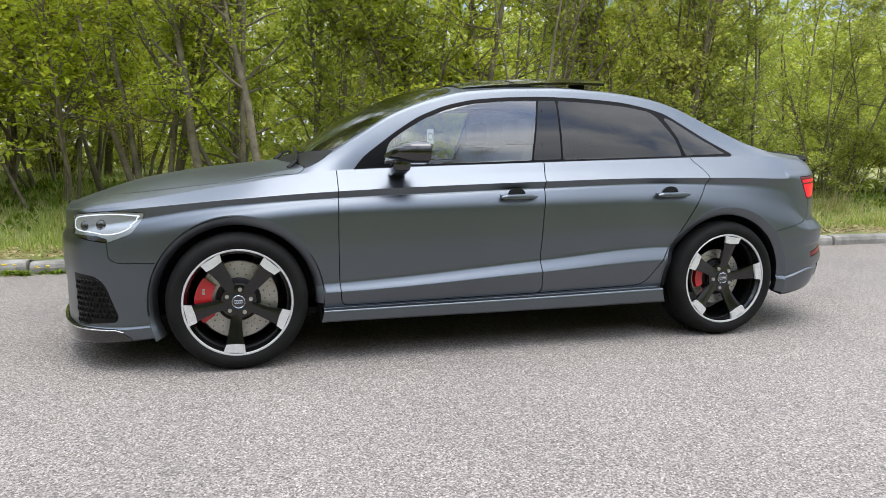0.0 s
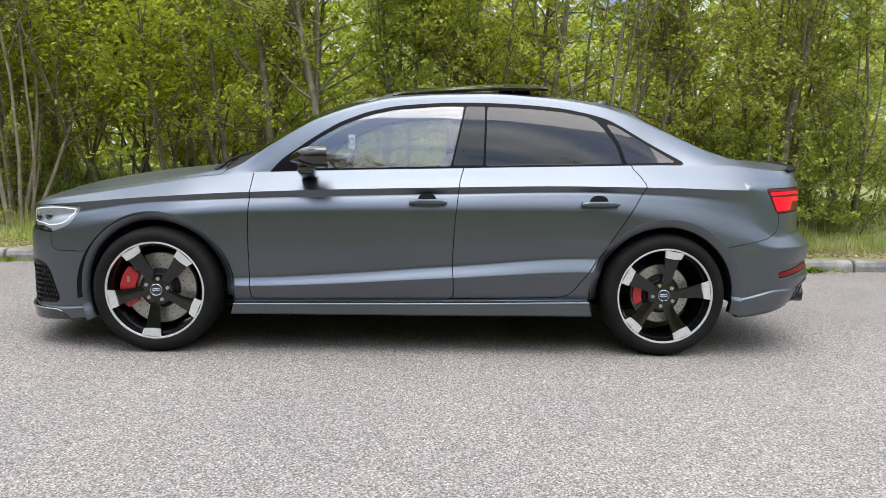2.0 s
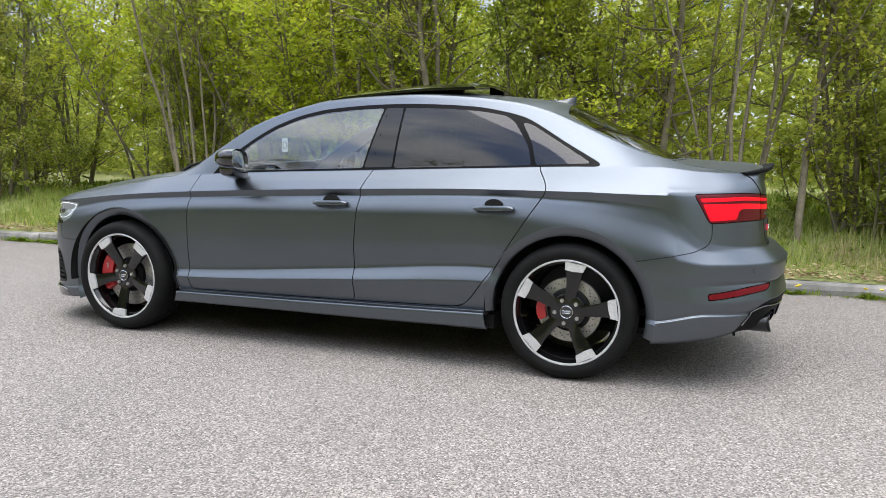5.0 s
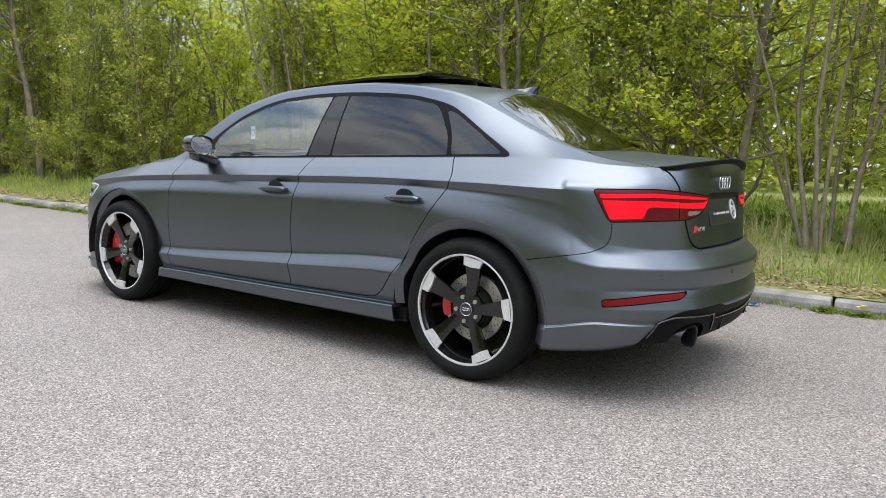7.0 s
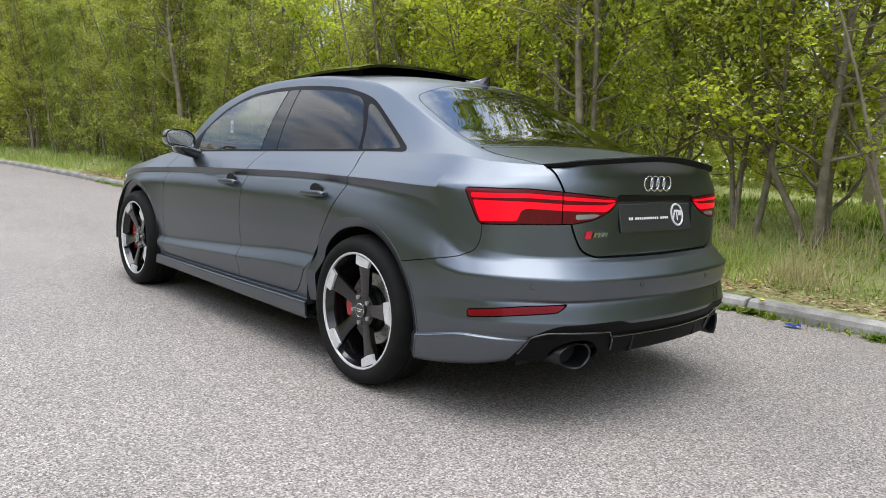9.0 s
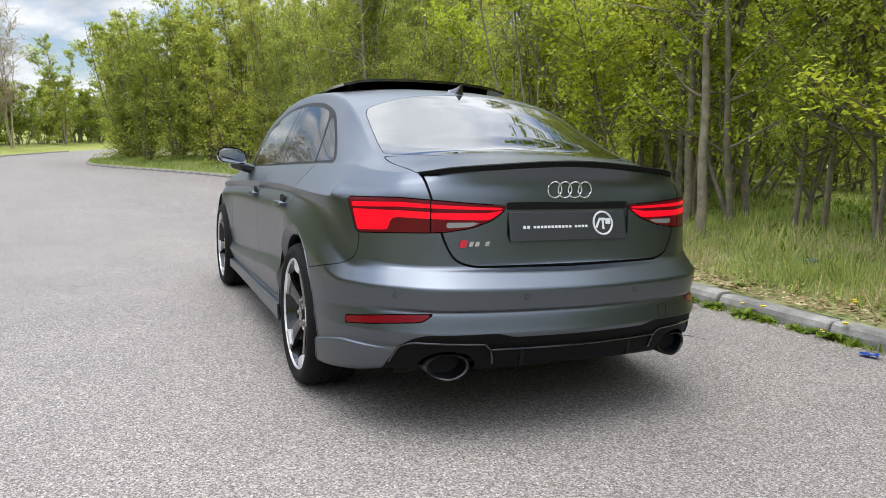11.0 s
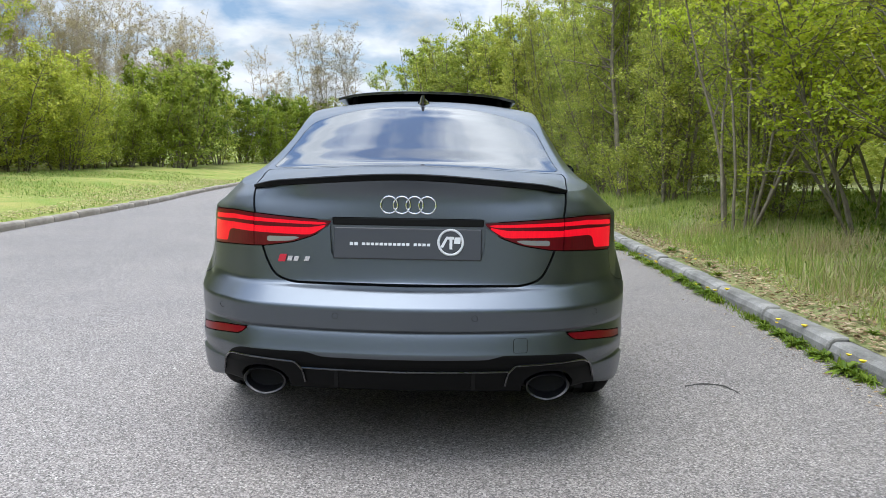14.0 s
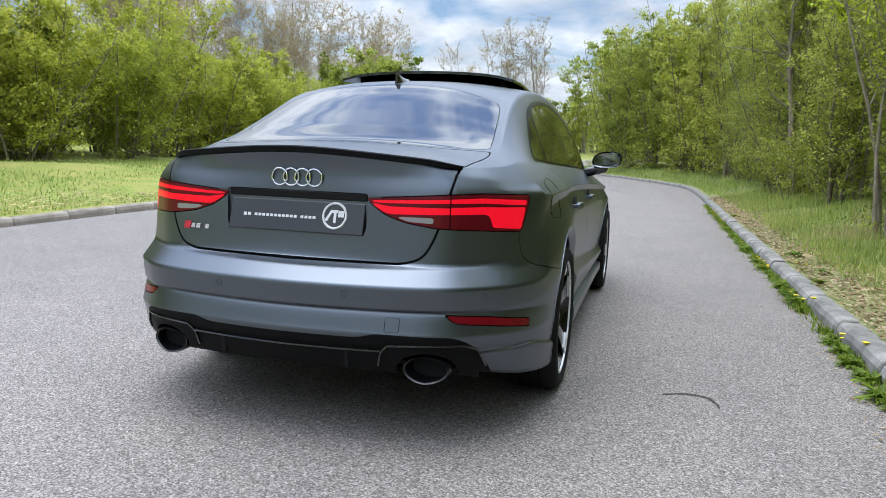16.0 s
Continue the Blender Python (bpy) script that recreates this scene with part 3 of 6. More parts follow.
blades("verge_grass", 90000, -16, 8, 0.42, 3.4, 0.11, 0.010, M_GRASS, 1, label="rough green grass on the wooded verge")
blades("clearing_grass", 60000, -9, 4.5, 1.6, 8.5, 0.13, 0.014, M_GRASS, 6, label="bright short grass in the clearing between trees")
blades("tall_grass", 11000, -13, 7, 0.55, 1.7, 0.20, 0.010, M_GRASS, 2, 120, 0.13, label="tall grass tufts on the wooded verge")
blades("dry_grass", 4200, -6, 7, 0.5, 1.8, 0.30, 0.006, M_STRAW, 3, 26, 0.17, label="pale dry grass tufts on the wooded verge")
blades("ground_cover", 10000, -16, 9, 1.4, 4.5, 0.10, 0.05, M_WEED, 4, 300, 0.22, label="low green weeds and brambles under the trees")
blades("far_grass", 20000, -48, -16, 0.2, 3.6, 0.26, 0.02, M_GRASS, 5, label="rough grass on the far verge")
rng = np.random.default_rng(11)
n_l = 12000
x = rng.uniform(-15, 8, n_l)
d = 0.13 + np.abs(rng.normal(0, 0.36, n_l))
lit = leaf_mesh("leaf_litter", np.stack([x, kerb_y(x) + d, ground_z(x, kerb_y(x) + d) + 0.032 + rng.uniform(0, 0.015, n_l)], 1), rng.uniform(0.02, 0.06, n_l), rng.uniform(0.012, 0.03, n_l), M_LITTER, rng, upright=0.05)
tagged(new("leaf_litter", lit), "brown dead leaves and twigs behind the kerb", "litter", kind="stuff")
n_l = 1500
x = rng.uniform(-12, 6, n_l)
lit = leaf_mesh("gutter_litter", np.stack([x, kerb_y(x) - np.abs(rng.normal(0.0, 0.12, n_l)) - 0.015, np.full(n_l, 0.006)], 1), rng.uniform(0.01, 0.05, n_l), rng.uniform(0.004, 0.012, n_l), M_LITTER, rng, upright=0.04)
tagged(new("gutter_litter", lit), "small dead twigs and leaf scraps in the gutter", "litter", kind="stuff")


def left_y(x):
    return np.interp(-np.asarray(x), -LEFT_KERB[:, 0], LEFT_KERB[:, 1])


n_l = 26000
x = rng.uniform(-28, 4, n_l)
d = 0.2 + 6.5 * rng.random(n_l) ** 1.2
zz = np.interp(d, [0.12, 0.5, 1.0, 1.8, 3, 5, 8], [0.10, 0.12, 0.15, 0.2, 0.28, 0.4, 0.5]) - 0.02
mow = leaf_mesh("mown_grass", np.stack([x, left_y(x) - d, zz], 1), rng.uniform(0.05, 0.12, n_l), rng.uniform(0.012, 0.025, n_l), M_GRASS, rng, upright=0.9)
tagged(new("mown_grass", mow), "short mown grass on the open verge", "grass", kind="stuff")
n_l = 7000
x = rng.uniform(-24, 4, n_l)
d = 0.15 + np.abs(rng.normal(0.5, 0.6, n_l))
zz = np.interp(d, [0.12, 0.5, 1.0, 1.8, 3, 5, 8], [0.10, 0.12, 0.15, 0.2, 0.28, 0.4, 0.5]) + 0.035
mow = leaf_mesh("grass_clippings", np.stack([x, left_y(x) - d, zz], 1), rng.uniform(0.05, 0.14, n_l), rng.uniform(0.01, 0.02, n_l), M_STRAW, rng, upright=0.1)
tagged(new("grass_clippings", mow), "dry straw-coloured clippings along the kerb", "litter", kind="stuff")


n_l = 6000
x = rng.uniform(-13, 4.2, n_l)
x = x + 0.12 * np.sin(x * 9)
gut = leaf_mesh("gutter_grass", np.stack([x, kerb_y(x) - np.abs(rng.normal(0.0, 0.045, n_l)) - 0.003, np.full(n_l, -0.002)], 1), rng.uniform(0.02, 0.075, n_l), rng.uniform(0.004, 0.014, n_l), M_WEED, rng, upright=0.8)
tagged(new("gutter_grass", gut), "fine green grass and weeds in the gutter joint", "grass", kind="stuff")


def make_weed(seed, leaves, length, flowers):
    """A dandelion: a rosette of long jagged leaves and a few yellow heads."""
    rng = np.random.default_rng(seed)
    root = tagged(new("dandelion_plant"), "bright green dandelion growing at the kerb", "weed", group="dandelions along the kerb")
    bm = bmesh.new()
    for k in range(leaves):
        a = rng.uniform(0, 2 * math.pi)
        el = rng.uniform(0.35, 1.2)
        ln = length * rng.uniform(0.6, 1.2)
        prev = None
        for q in range(8):
            t = q / 7
            w = ln * 0.10 * math.sin(math.pi * min(0.97, 0.15 + 0.8 * t)) * (1.0 if q % 2 else 0.6)
            r = ln * t * math.cos(el)
            z = ln * (t * math.sin(el) - 0.45 * t * t)
            c, s = math.cos(a), math.sin(a)
            pair = [bm.verts.new((r * c - w * s, r * s + w * c, z + w * 0.3)), bm.verts.new((r * c, r * s, z)), bm.verts.new((r * c + w * s, r * s - w * c, z + w * 0.3))]
            if prev:
                bm.faces.new((prev[0], prev[1], pair[1], pair[0]))
                bm.faces.new((prev[1], prev[2], pair[2], pair[1]))
            prev = pair
    part("leaf_rosette", bm, M_WEED, root)
    for k in range(flowers):
        a, rr, h = rng.uniform(0, 2 * math.pi), rng.uniform(0.02, 0.08), rng.uniform(0.05, 0.13)
        bm = bmesh.new()
        bmesh.ops.create_cone(bm, cap_ends=True, segments=10, radius1=0.006, radius2=0.019, depth=0.012, matrix=Matrix.Translation((rr * math.cos(a), rr * math.sin(a), h)))
        part("flower_head", bm, M_FLOWER, root, "yellow dandelion head")
    return root


weeds = [make_weed(1, 30, 0.10, 0), make_weed(2, 24, 0.08, 1), make_weed(3, 40, 0.13, 0), make_weed(4, 18, 0.07, 2)]
rw = random.Random(9)
used_w = set()
for k in range(250):
    x = 3.9 - 15.0 * (k / 250) + rw.uniform(-0.12, 0.12)
    if math.sin(x * 2.1) + 0.6 * math.sin(x * 5.3 + 1) < -0.45:
        continue
    y = float(kerb_y(x)) + (rw.uniform(-0.075, -0.005) if rw.random() < 0.88 else rw.uniform(0.15, 0.5))
    w = rw.choice((0, 0, 0, 2, 2, 2, 2, 1, 3))
    w = weeds[w]
    z = 0.0 if y < kerb_y(x) else 0.11
    m = pose(x, y, z, 0, 0, rw.uniform(0, 360))
    ob = copy_thing(w, m) if w in used_w else w
    used_w.add(w)
    ob.matrix_basis = m
    s = rw.uniform(0.45, 1.15)
    ob.scale = (s, s, s)

# small things on the verge
M_POST = mottled("weathered_post", (0.26, 0.29, 0.22), (0.42, 0.44, 0.36), 8, 0.9, fine=60, bumps=0.5, dist=0.006)
M_WIRE = plain("fence_wire", (0.25, 0.25, 0.25), 0.5, 0.8)
for k, x in enumerate((3.86, 8.2)):
    post = tagged(new("fence_post"), "weathered pale wooden fence post in grass", "post", group="fence posts")
    bm = bmesh.new()
    bmesh.ops.create_cone(bm, cap_ends=True, segments=12, radius1=0.045, radius2=0.042, depth=1.25, matrix=Matrix.Translation((0, 0, 0.55)))
    bmesh.ops.bevel(bm, geom=[e for e in bm.edges if e.verts[0].co.z > 1 and e.verts[1].co.z > 1], offset=0.008, segments=2, affect="EDGES")
    part("stake", bm, M_POST, post)
    post.matrix_basis = pose(x, 3.45, 0.08, 1.5, -1.0, 20 * k)
M_BLUE = plain("blue_wrapper", (0.03, 0.10, 0.45), 0.35, 0.0, 0.3)
for k, (x, y, z) in enumerate(((1.94, 2.13, 0.004), (0.45, 3.46, float(ground_z(0.45, 3.46)) + 0.03))):
    bm = bmesh.new()
    rr = random.Random(k)
    g = [[bm.verts.new((0.02 * i - 0.05, 0.02 * j - 0.03, 0.012 + rr.uniform(0, 0.022))) for j in range(4)] for i in range(6)]
    for i in range(5):
        for j in range(3):
            bm.faces.new((g[i][j], g[i + 1][j], g[i + 1][j + 1], g[i][j + 1]))
    me = bpy.data.meshes.new("litter_wrapper")
    bmesh.ops.solidify(bm, geom=bm.faces[:], thickness=0.002)
    bm.to_mesh(me)
    bm.free()
    me.materials.append(M_BLUE)
    w = tagged(new("litter_wrapper", me), "crumpled blue plastic wrapper lying by the kerb", "litter")
    w.matrix_basis = pose(x, y, z - 0.01, 0, 0, 40 * k + 20)


# ---- the car: body shell ----
def pchip(xk, yk, x, level=False):
    """Monotone smooth interpolation."""
    xk, yk, x = np.asarray(xk, float), np.asarray(yk, float), np.asarray(x, float)
    h, d = np.diff(xk), np.diff(yk) / np.diff(xk)
    m = np.zeros(len(xk))
    for i in range(1, len(xk) - 1):
        if d[i - 1] * d[i] > 0:
            w1, w2 = 2 * h[i] + h[i - 1], h[i] + 2 * h[i - 1]
            m[i] = (w1 + w2) / (w1 / d[i - 1] + w2 / d[i])
    m[0], m[-1] = (0, 0) if level else (d[0], d[-1])
    x = np.clip(x, xk[0], xk[-1])
    i = np.clip(np.searchsorted(xk, x) - 1, 0, len(h) - 1)
    t = (x - xk[i]) / h[i]
    return ((2 * t ** 3 - 3 * t ** 2 + 1) * yk[i] + (t ** 3 - 2 * t ** 2 + t) * h[i] * m[i]
            + (-2 * t ** 3 + 3 * t ** 2) * yk[i + 1] + (t ** 3 - t ** 2) * h[i] * m[i + 1])


# plan of the widest line, nose to tail, half the car
PLAN_KEYS = [(-2.19, 0.0), (-2.10, 0.50), (-1.90, 0.76), (-1.3155, 0.885), (-0.85, 0.866), (0.2, 0.868), (0.9, 0.876), (1.3155, 0.893), (1.7, 0.876), (1.94, 0.815), (2.12, 0.69), (2.25, 0.48), (2.312, 0.0)]
fine_plan = smooth_line([(-2.10, -0.50)] + PLAN_KEYS + [(2.25, -0.48)], 0.004)
keep = (fine_plan[:, 1] >= -0.002)
fine_plan = fine_plan[keep]
plan_run = np.concatenate([[0], np.cumsum(np.linalg.norm(np.diff(fine_plan, axis=0), axis=1))])
KEY_U = np.array([plan_run[np.argmin(np.linalg.norm(fine_plan - np.array(k), axis=1))] for k in PLAN_KEYS])
U_END = plan_run[-1]


def u_of_x(x):
    """Run along the plan at the car's flank, by x."""
    flank = (fine_plan[:, 1] > 0.5)
    return float(np.interp(x, fine_plan[flank, 0], plan_run[flank]))


def u_of_y(y):
    """Run along the plan at the tail, by the half width y."""
    tail = fine_plan[:, 0] > 1.9
    return float(np.interp(-y, -fine_plan[tail, 1], plan_run[tail]))


# rows from the bottom edge to the belt: heights and insets at the plan's keys
ROWS = [
    ([.15, .15, .16, .20, .205, .207, .212, .205, .22, .23, .26, .28, .29], [.10] * 13),
    ([.12, .125, .14, .20, .203, .205, .210, .205, .212, .235, .265, .27, .28], [.0, .0, .01, .004, .004, .004, .004, .006, .014, .026, .05, .05, .05]),
    ([.20, .20, .20, .255, .258, .270, .284, .29, .305, .345, .34, .345, .35], [-.01, -.01, .0, .006, .000, .000, .002, .008, .0, .0, .016, .02, .02]),
    ([.21, .21, .21, .263, .266, .278, .292, .30, .315, .355, .35, .355, .36], [.01, .01, .01, .01, .030, .032, .034, .02, .012, .010, .018, .018, .018]),
    ([.225, .225, .225, .275, .275, .288, .302, .31, .325, .365, .36, .365, .37], [.012, .012, .012, .01, .028, .030, .033, .02, .010, .008, .015, .015, .015]),
    ([.30, .30, .30, .34, .345, .399, .437, .44, .41, .405, .410, .412, .415], [.01, .01, .01, .0, .000, -.003, -.001, .002, .002, .000, -.004, -.004, -.004]),
    ([.36, .36, .36, .385, .395, .465, .515, .50, .47, .482, .489, .490, .490], [.01, .01, .01, .0, .024, .031, .032, .002, .002, .010, .017, .018, .018]),
    ([.50, .50, .50, .55, .56, .60, .62, .58, .55, .505, .503, .503, .503], [.0, .0, .0, .0, .012, .014, .014, .0, .0, .004, .008, .008, .008]),
    ([.58, .58, .60, .70, .72, .74, .75, .71, .62, .576, .576, .576, .576], [.0, .0, .006, .010, .014, .015, .015, .011, .006, .000, .000, .000, .000]),
    ([.62, .62, .66, .745, .785, .82, .835, .815, .75, .630, .630, .628, .628], [.012, .012, .018, .032, .041, .043, .043, .042, .040, .034, .046, .050, .054]),
    ([.64, .65, .69, .775, .80, .838, .858, .852, .826, .665, .650, .648, .648], [.02, .02, .03, .048, .050, .053, .053, .054, .050, .042, .060, .072, .112]),
    ([.70, .72, .745, .80, .83, .870, .886, .886, .880, .88, .876, .876, .878], [.02, .02, .03, .040, .038, .040, .040, .042, .046, .066, .066, .088, .138]),
    ([.72, .735, .76, .832, .878, .918, .936, .940, .930, .925, .935, .948, .955], [.022, .022, .040, .086, .086, .086, .091, .100, .092, .100, .090, .105, .144]),
    ([.735, .745, .775, .865, .925, .966, .988, 1.0, 1.003, .985, .980, .995, 1.022], [.03, .04, .06, .135, .135, .138, .146, .168, .165, .155, .135, .112, .112]),
]
SUBS = [2, 4, 3, 2, 7, 9, 6, 6, 7, 5, 24, 7, 9]
N_COL = 470
su = np.linspace(0, U_END, N_COL)
pos_u = np.stack([np.interp(su, plan_run, fine_plan[:, k]) for k in (0, 1)], 1)
tan_u = np.gradient(pos_u, axis=0)
tan_u /= np.linalg.norm(tan_u, axis=1)[:, None]
nor_u = np.stack([-tan_u[:, 1], tan_u[:, 0]], 1)
key_z = np.array([pchip(KEY_U, z, su, True) for z, o in ROWS])
key_o = np.array([pchip(KEY_U, o, su, True) for z, o in ROWS])
vk = np.arange(len(ROWS), dtype=float)
vs = np.concatenate([[i + j / n for j in range(n)] for i, n in enumerate(SUBS)] + [[len(ROWS) - 1]])
lower = np.zeros((len(vs), N_COL, 3))
for c in range(N_COL):
    z, o = pchip(vk, key_z[:, c], vs), pchip(vk, key_o[:, c], vs)
    crease = (vs >= 4) & (vs <= 6) | (vs >= 10) & (vs <= 11) & (pos_u[c][0] < 1.75) & (pos_u[c][1] > 0.7)
    flank = (pos_u[c][0] < 1.75) & (pos_u[c][1] > 0.7)
    crease |= (vs >= 11) & (vs <= 13) & flank | (vs >= 6) & (vs <= 9) & (pos_u[c][0] > 1.80)
    o = np.where(crease, np.interp(vs, vk, key_o[:, c]), o)
    z = np.where(crease & (vs >= 6), np.interp(vs, vk, key_z[:, c]), z)
    xy = pos_u[c] - nor_u[c] * o[:, None]
    lower[:, c, 0], lower[:, c, 1], lower[:, c, 2] = xy[:, 0], np.maximum(xy[:, 1], 0.0), z
lower[:, 0, 1] = lower[:, -1, 1] = 0.0

# ribs over the car: belt, rail, centre line
RAIL_X = [-2.3, -1.05, -0.93, -0.74, -0.52, -0.27, -0.11, 0.2, 0.36, 0.68, 1.0, 1.14, 1.3, 1.47, 1.63, 1.79, 1.95, 2.4]
RAIL_IN = [.05, .06, .06, .066, .10, .140, .155, .165, .168, .168, .165, .160, .150, .130, .105, .080, .06, .05]
RAIL_UP = [.012, .025, .052, .150, .270, .350, .380, .394, .394, .372, .322, .278, .207, .129, .064, .027, .015, .010]
MID_X = [-2.3, -2.17, -2.05, -1.8, -1.5, -1.2, -1.09, -1.03, -0.93, -0.757, -0.583, -0.409, -0.27, -0.131, 0.1, 0.4, 0.7, 1.0, 1.16, 1.3, 1.45, 1.6, 1.75, 1.85, 2.0, 2.1, 2.16, 2.4]
MID_Z = [.70, .742, .788, .870, .925, .961, .974, .992, 1.054, 1.170, 1.266, 1.340, 1.378, 1.396, 1.405, 1.410, 1.400, 1.374, 1.350, 1.292, 1.216, 1.138, 1.066, 1.050, 1.042, 1.035, 1.022, 1.0]
belt = lower[-1]
bx, by, bz = belt[:, 0], belt[:, 1], belt[:, 2]
ry = np.maximum(by - pchip(RAIL_X, RAIL_IN, bx), by * 0.75)
rz = bz + pchip(RAIL_X, RAIL_UP, bx)
mz = np.maximum(pchip(MID_X, MID_Z, bx), rz + 0.002 * (by > 0.01))
mz = np.where(by < 0.02, bz, mz)
upper = []
for t in np.linspace(0, 1, 23)[1:]:
    arch_out = 0.016 * math.sin(math.pi * t) * np.clip((rz - bz) / 0.35, 0, 1)
    upper.append(np.stack([bx, by + (ry - by) * t + arch_out, bz + (rz - bz) * t], 1))
for t in np.linspace(0, 1, 40)[1:]:
    w = t ** 1.15
    upper.append(np.stack([bx, ry * (1 - w), rz + (mz - rz) * (1 - (1 - w) ** 2.3)], 1))
grid = np.concatenate([lower, np.array(upper)], 0)
NR_LOW = len(vs)
NR = grid.shape[0]
du = np.gradient(grid, axis=1)
dv = np.gradient(grid, axis=0)
gn = np.cross(du.reshape(-1, 3), dv.reshape(-1, 3))
gn /= np.linalg.norm(gn, axis=1)[:, None] + 1e-9
gn = gn.reshape(NR, N_COL, 3)
flip = np.sign(np.sum(gn[NR_LOW // 2, :, :2] * nor_u, axis=1).mean())
gn *= flip
for edge in (gn[:, 0], gn[:, -1], gn[-1]):
    edge[:, 1] = 0
    edge /= np.linalg.norm(edge, axis=1)[:, None] + 1e-9


class Shell:
    """Half the shell as polygons that can be cut along outlines."""

    def __init__(self):
        self.p = [tuple(q) for q in grid.reshape(-1, 3)]
        self.n = [tuple(q) for q in gn.reshape(-1, 3)]
        uu = np.repeat(su[None, :], NR, 0).ravel()
        self.u = list(uu)
        self.polys = []
        for r in range(NR - 1):
            for c in range(N_COL - 1):
                a = r * N_COL + c
                self.polys.append(((a, a + 1, a + 1 + N_COL, a + N_COL), r >= NR_LOW - 1))

    def split(self, polys, field):
        """Polygons where the field is below nought, and the rest."""
        p = np.array(self.p)
        d = field(p, np.array(self.u))
        d = np.where(np.abs(d) < 1e-6, 0.0, d)
        inside, outside, made = [], [], {}
        for ids, top in polys:
            v = [d[i] for i in ids]
            if max(v) <= 0:
                inside.append((ids, top))
                continue
            if min(v) >= 0:
                outside.append((ids, top))
                continue
            ins, out = [], []
            for k, i in enumerate(ids):
                j = ids[(k + 1) % len(ids)]
                a, b = v[k], v[(k + 1) % len(ids)]
                if a <= 0:
                    ins.append(i)
                if a >= 0:
                    out.append(i)
                if a * b < 0:
                    key = (min(i, j), max(i, j))
                    if key not in made:
                        t = a / (a - b)
                        pi, pj = np.array(self.p[i]), np.array(self.p[j])
                        ni, nj = np.array(self.n[i]), np.array(self.n[j])
                        self.p.append(tuple(pi + (pj - pi) * t))
                        nn = ni + (nj - ni) * t
                        self.n.append(tuple(nn / (np.linalg.norm(nn) + 1e-9)))
                        self.u.append(self.u[i] + (self.u[j] - self.u[i]) * t)
                        made[key] = len(self.p) - 1
                    ins.append(made[key])
                    out.append(made[key])
            if len(ins) > 2:
                inside.append((tuple(ins), top))
            if len(out) > 2:
                outside.append((tuple(out), top))
        return inside, outside

    def cut(self, polys, field, gap=0.0018):
        """Like split, with a gap along the line."""
        ins, rest = self.split(polys, lambda p, u: field(p, u) + gap)
        if gap:
            _, rest = self.split(rest, lambda p, u: field(p, u) - gap)
        return ins, rest


def signed(poly, a, b):
    """Signed distance to a closed polygon in the plane (a, b), negative inside."""
    poly = np.asarray(poly, float)
    best = np.full(len(a), 1e9)
    inside = np.zeros(len(a), bool)
    for (x1, y1), (x2, y2) in zip(poly, np.roll(poly, -1, 0)):
        dx, dy = x2 - x1, y2 - y1
        t = np.clip(((a - x1) * dx + (b - y1) * dy) / (dx * dx + dy * dy + 1e-12), 0, 1)
        best = np.minimum(best, (a - x1 - t * dx) ** 2 + (b - y1 - t * dy) ** 2)
        cross = ((y1 > b) != (y2 > b)) & (a < dx * (b - y1) / (dy if abs(dy) > 1e-12 else 1e-12) + x1)
        inside ^= cross
    return np.where(inside, -1, 1) * np.sqrt(best)


def rounded(points, radii):
    """A polygon with its corners rounded."""
    out = []
    n = len(points)
    for i, r in enumerate(radii if hasattr(radii, "__len__") else [radii] * n):
        p0, p, p1 = (np.array(points[k % n], float) for k in (i - 1, i, i + 1))
        a, b = p0 - p, p1 - p
        la, lb = np.linalg.norm(a), np.linalg.norm(b)
        k = min(r, 0.45 * la, 0.45 * lb)
        if k < 1e-4:
            out.append(p)
            continue
        s, e = p + a / la * k, p + b / lb * k
        for t in np.linspace(0, 1, 7):
            out.append((1 - t) ** 2 * s + 2 * t * (1 - t) * p + t * t * e)
    return np.array(out)


def side_field(poly):
    return lambda p, u: np.where(p[:, 1] > 0.35, signed(poly, p[:, 0], p[:, 2]), 1.0)


def run_field(poly):
    return lambda p, u: signed(poly, u, p[:, 2])


def top_field(poly):
    return lambda p, u: np.where(p[:, 2] > 0.7, signed(poly, p[:, 0], p[:, 1]), 1.0)


shell = Shell()


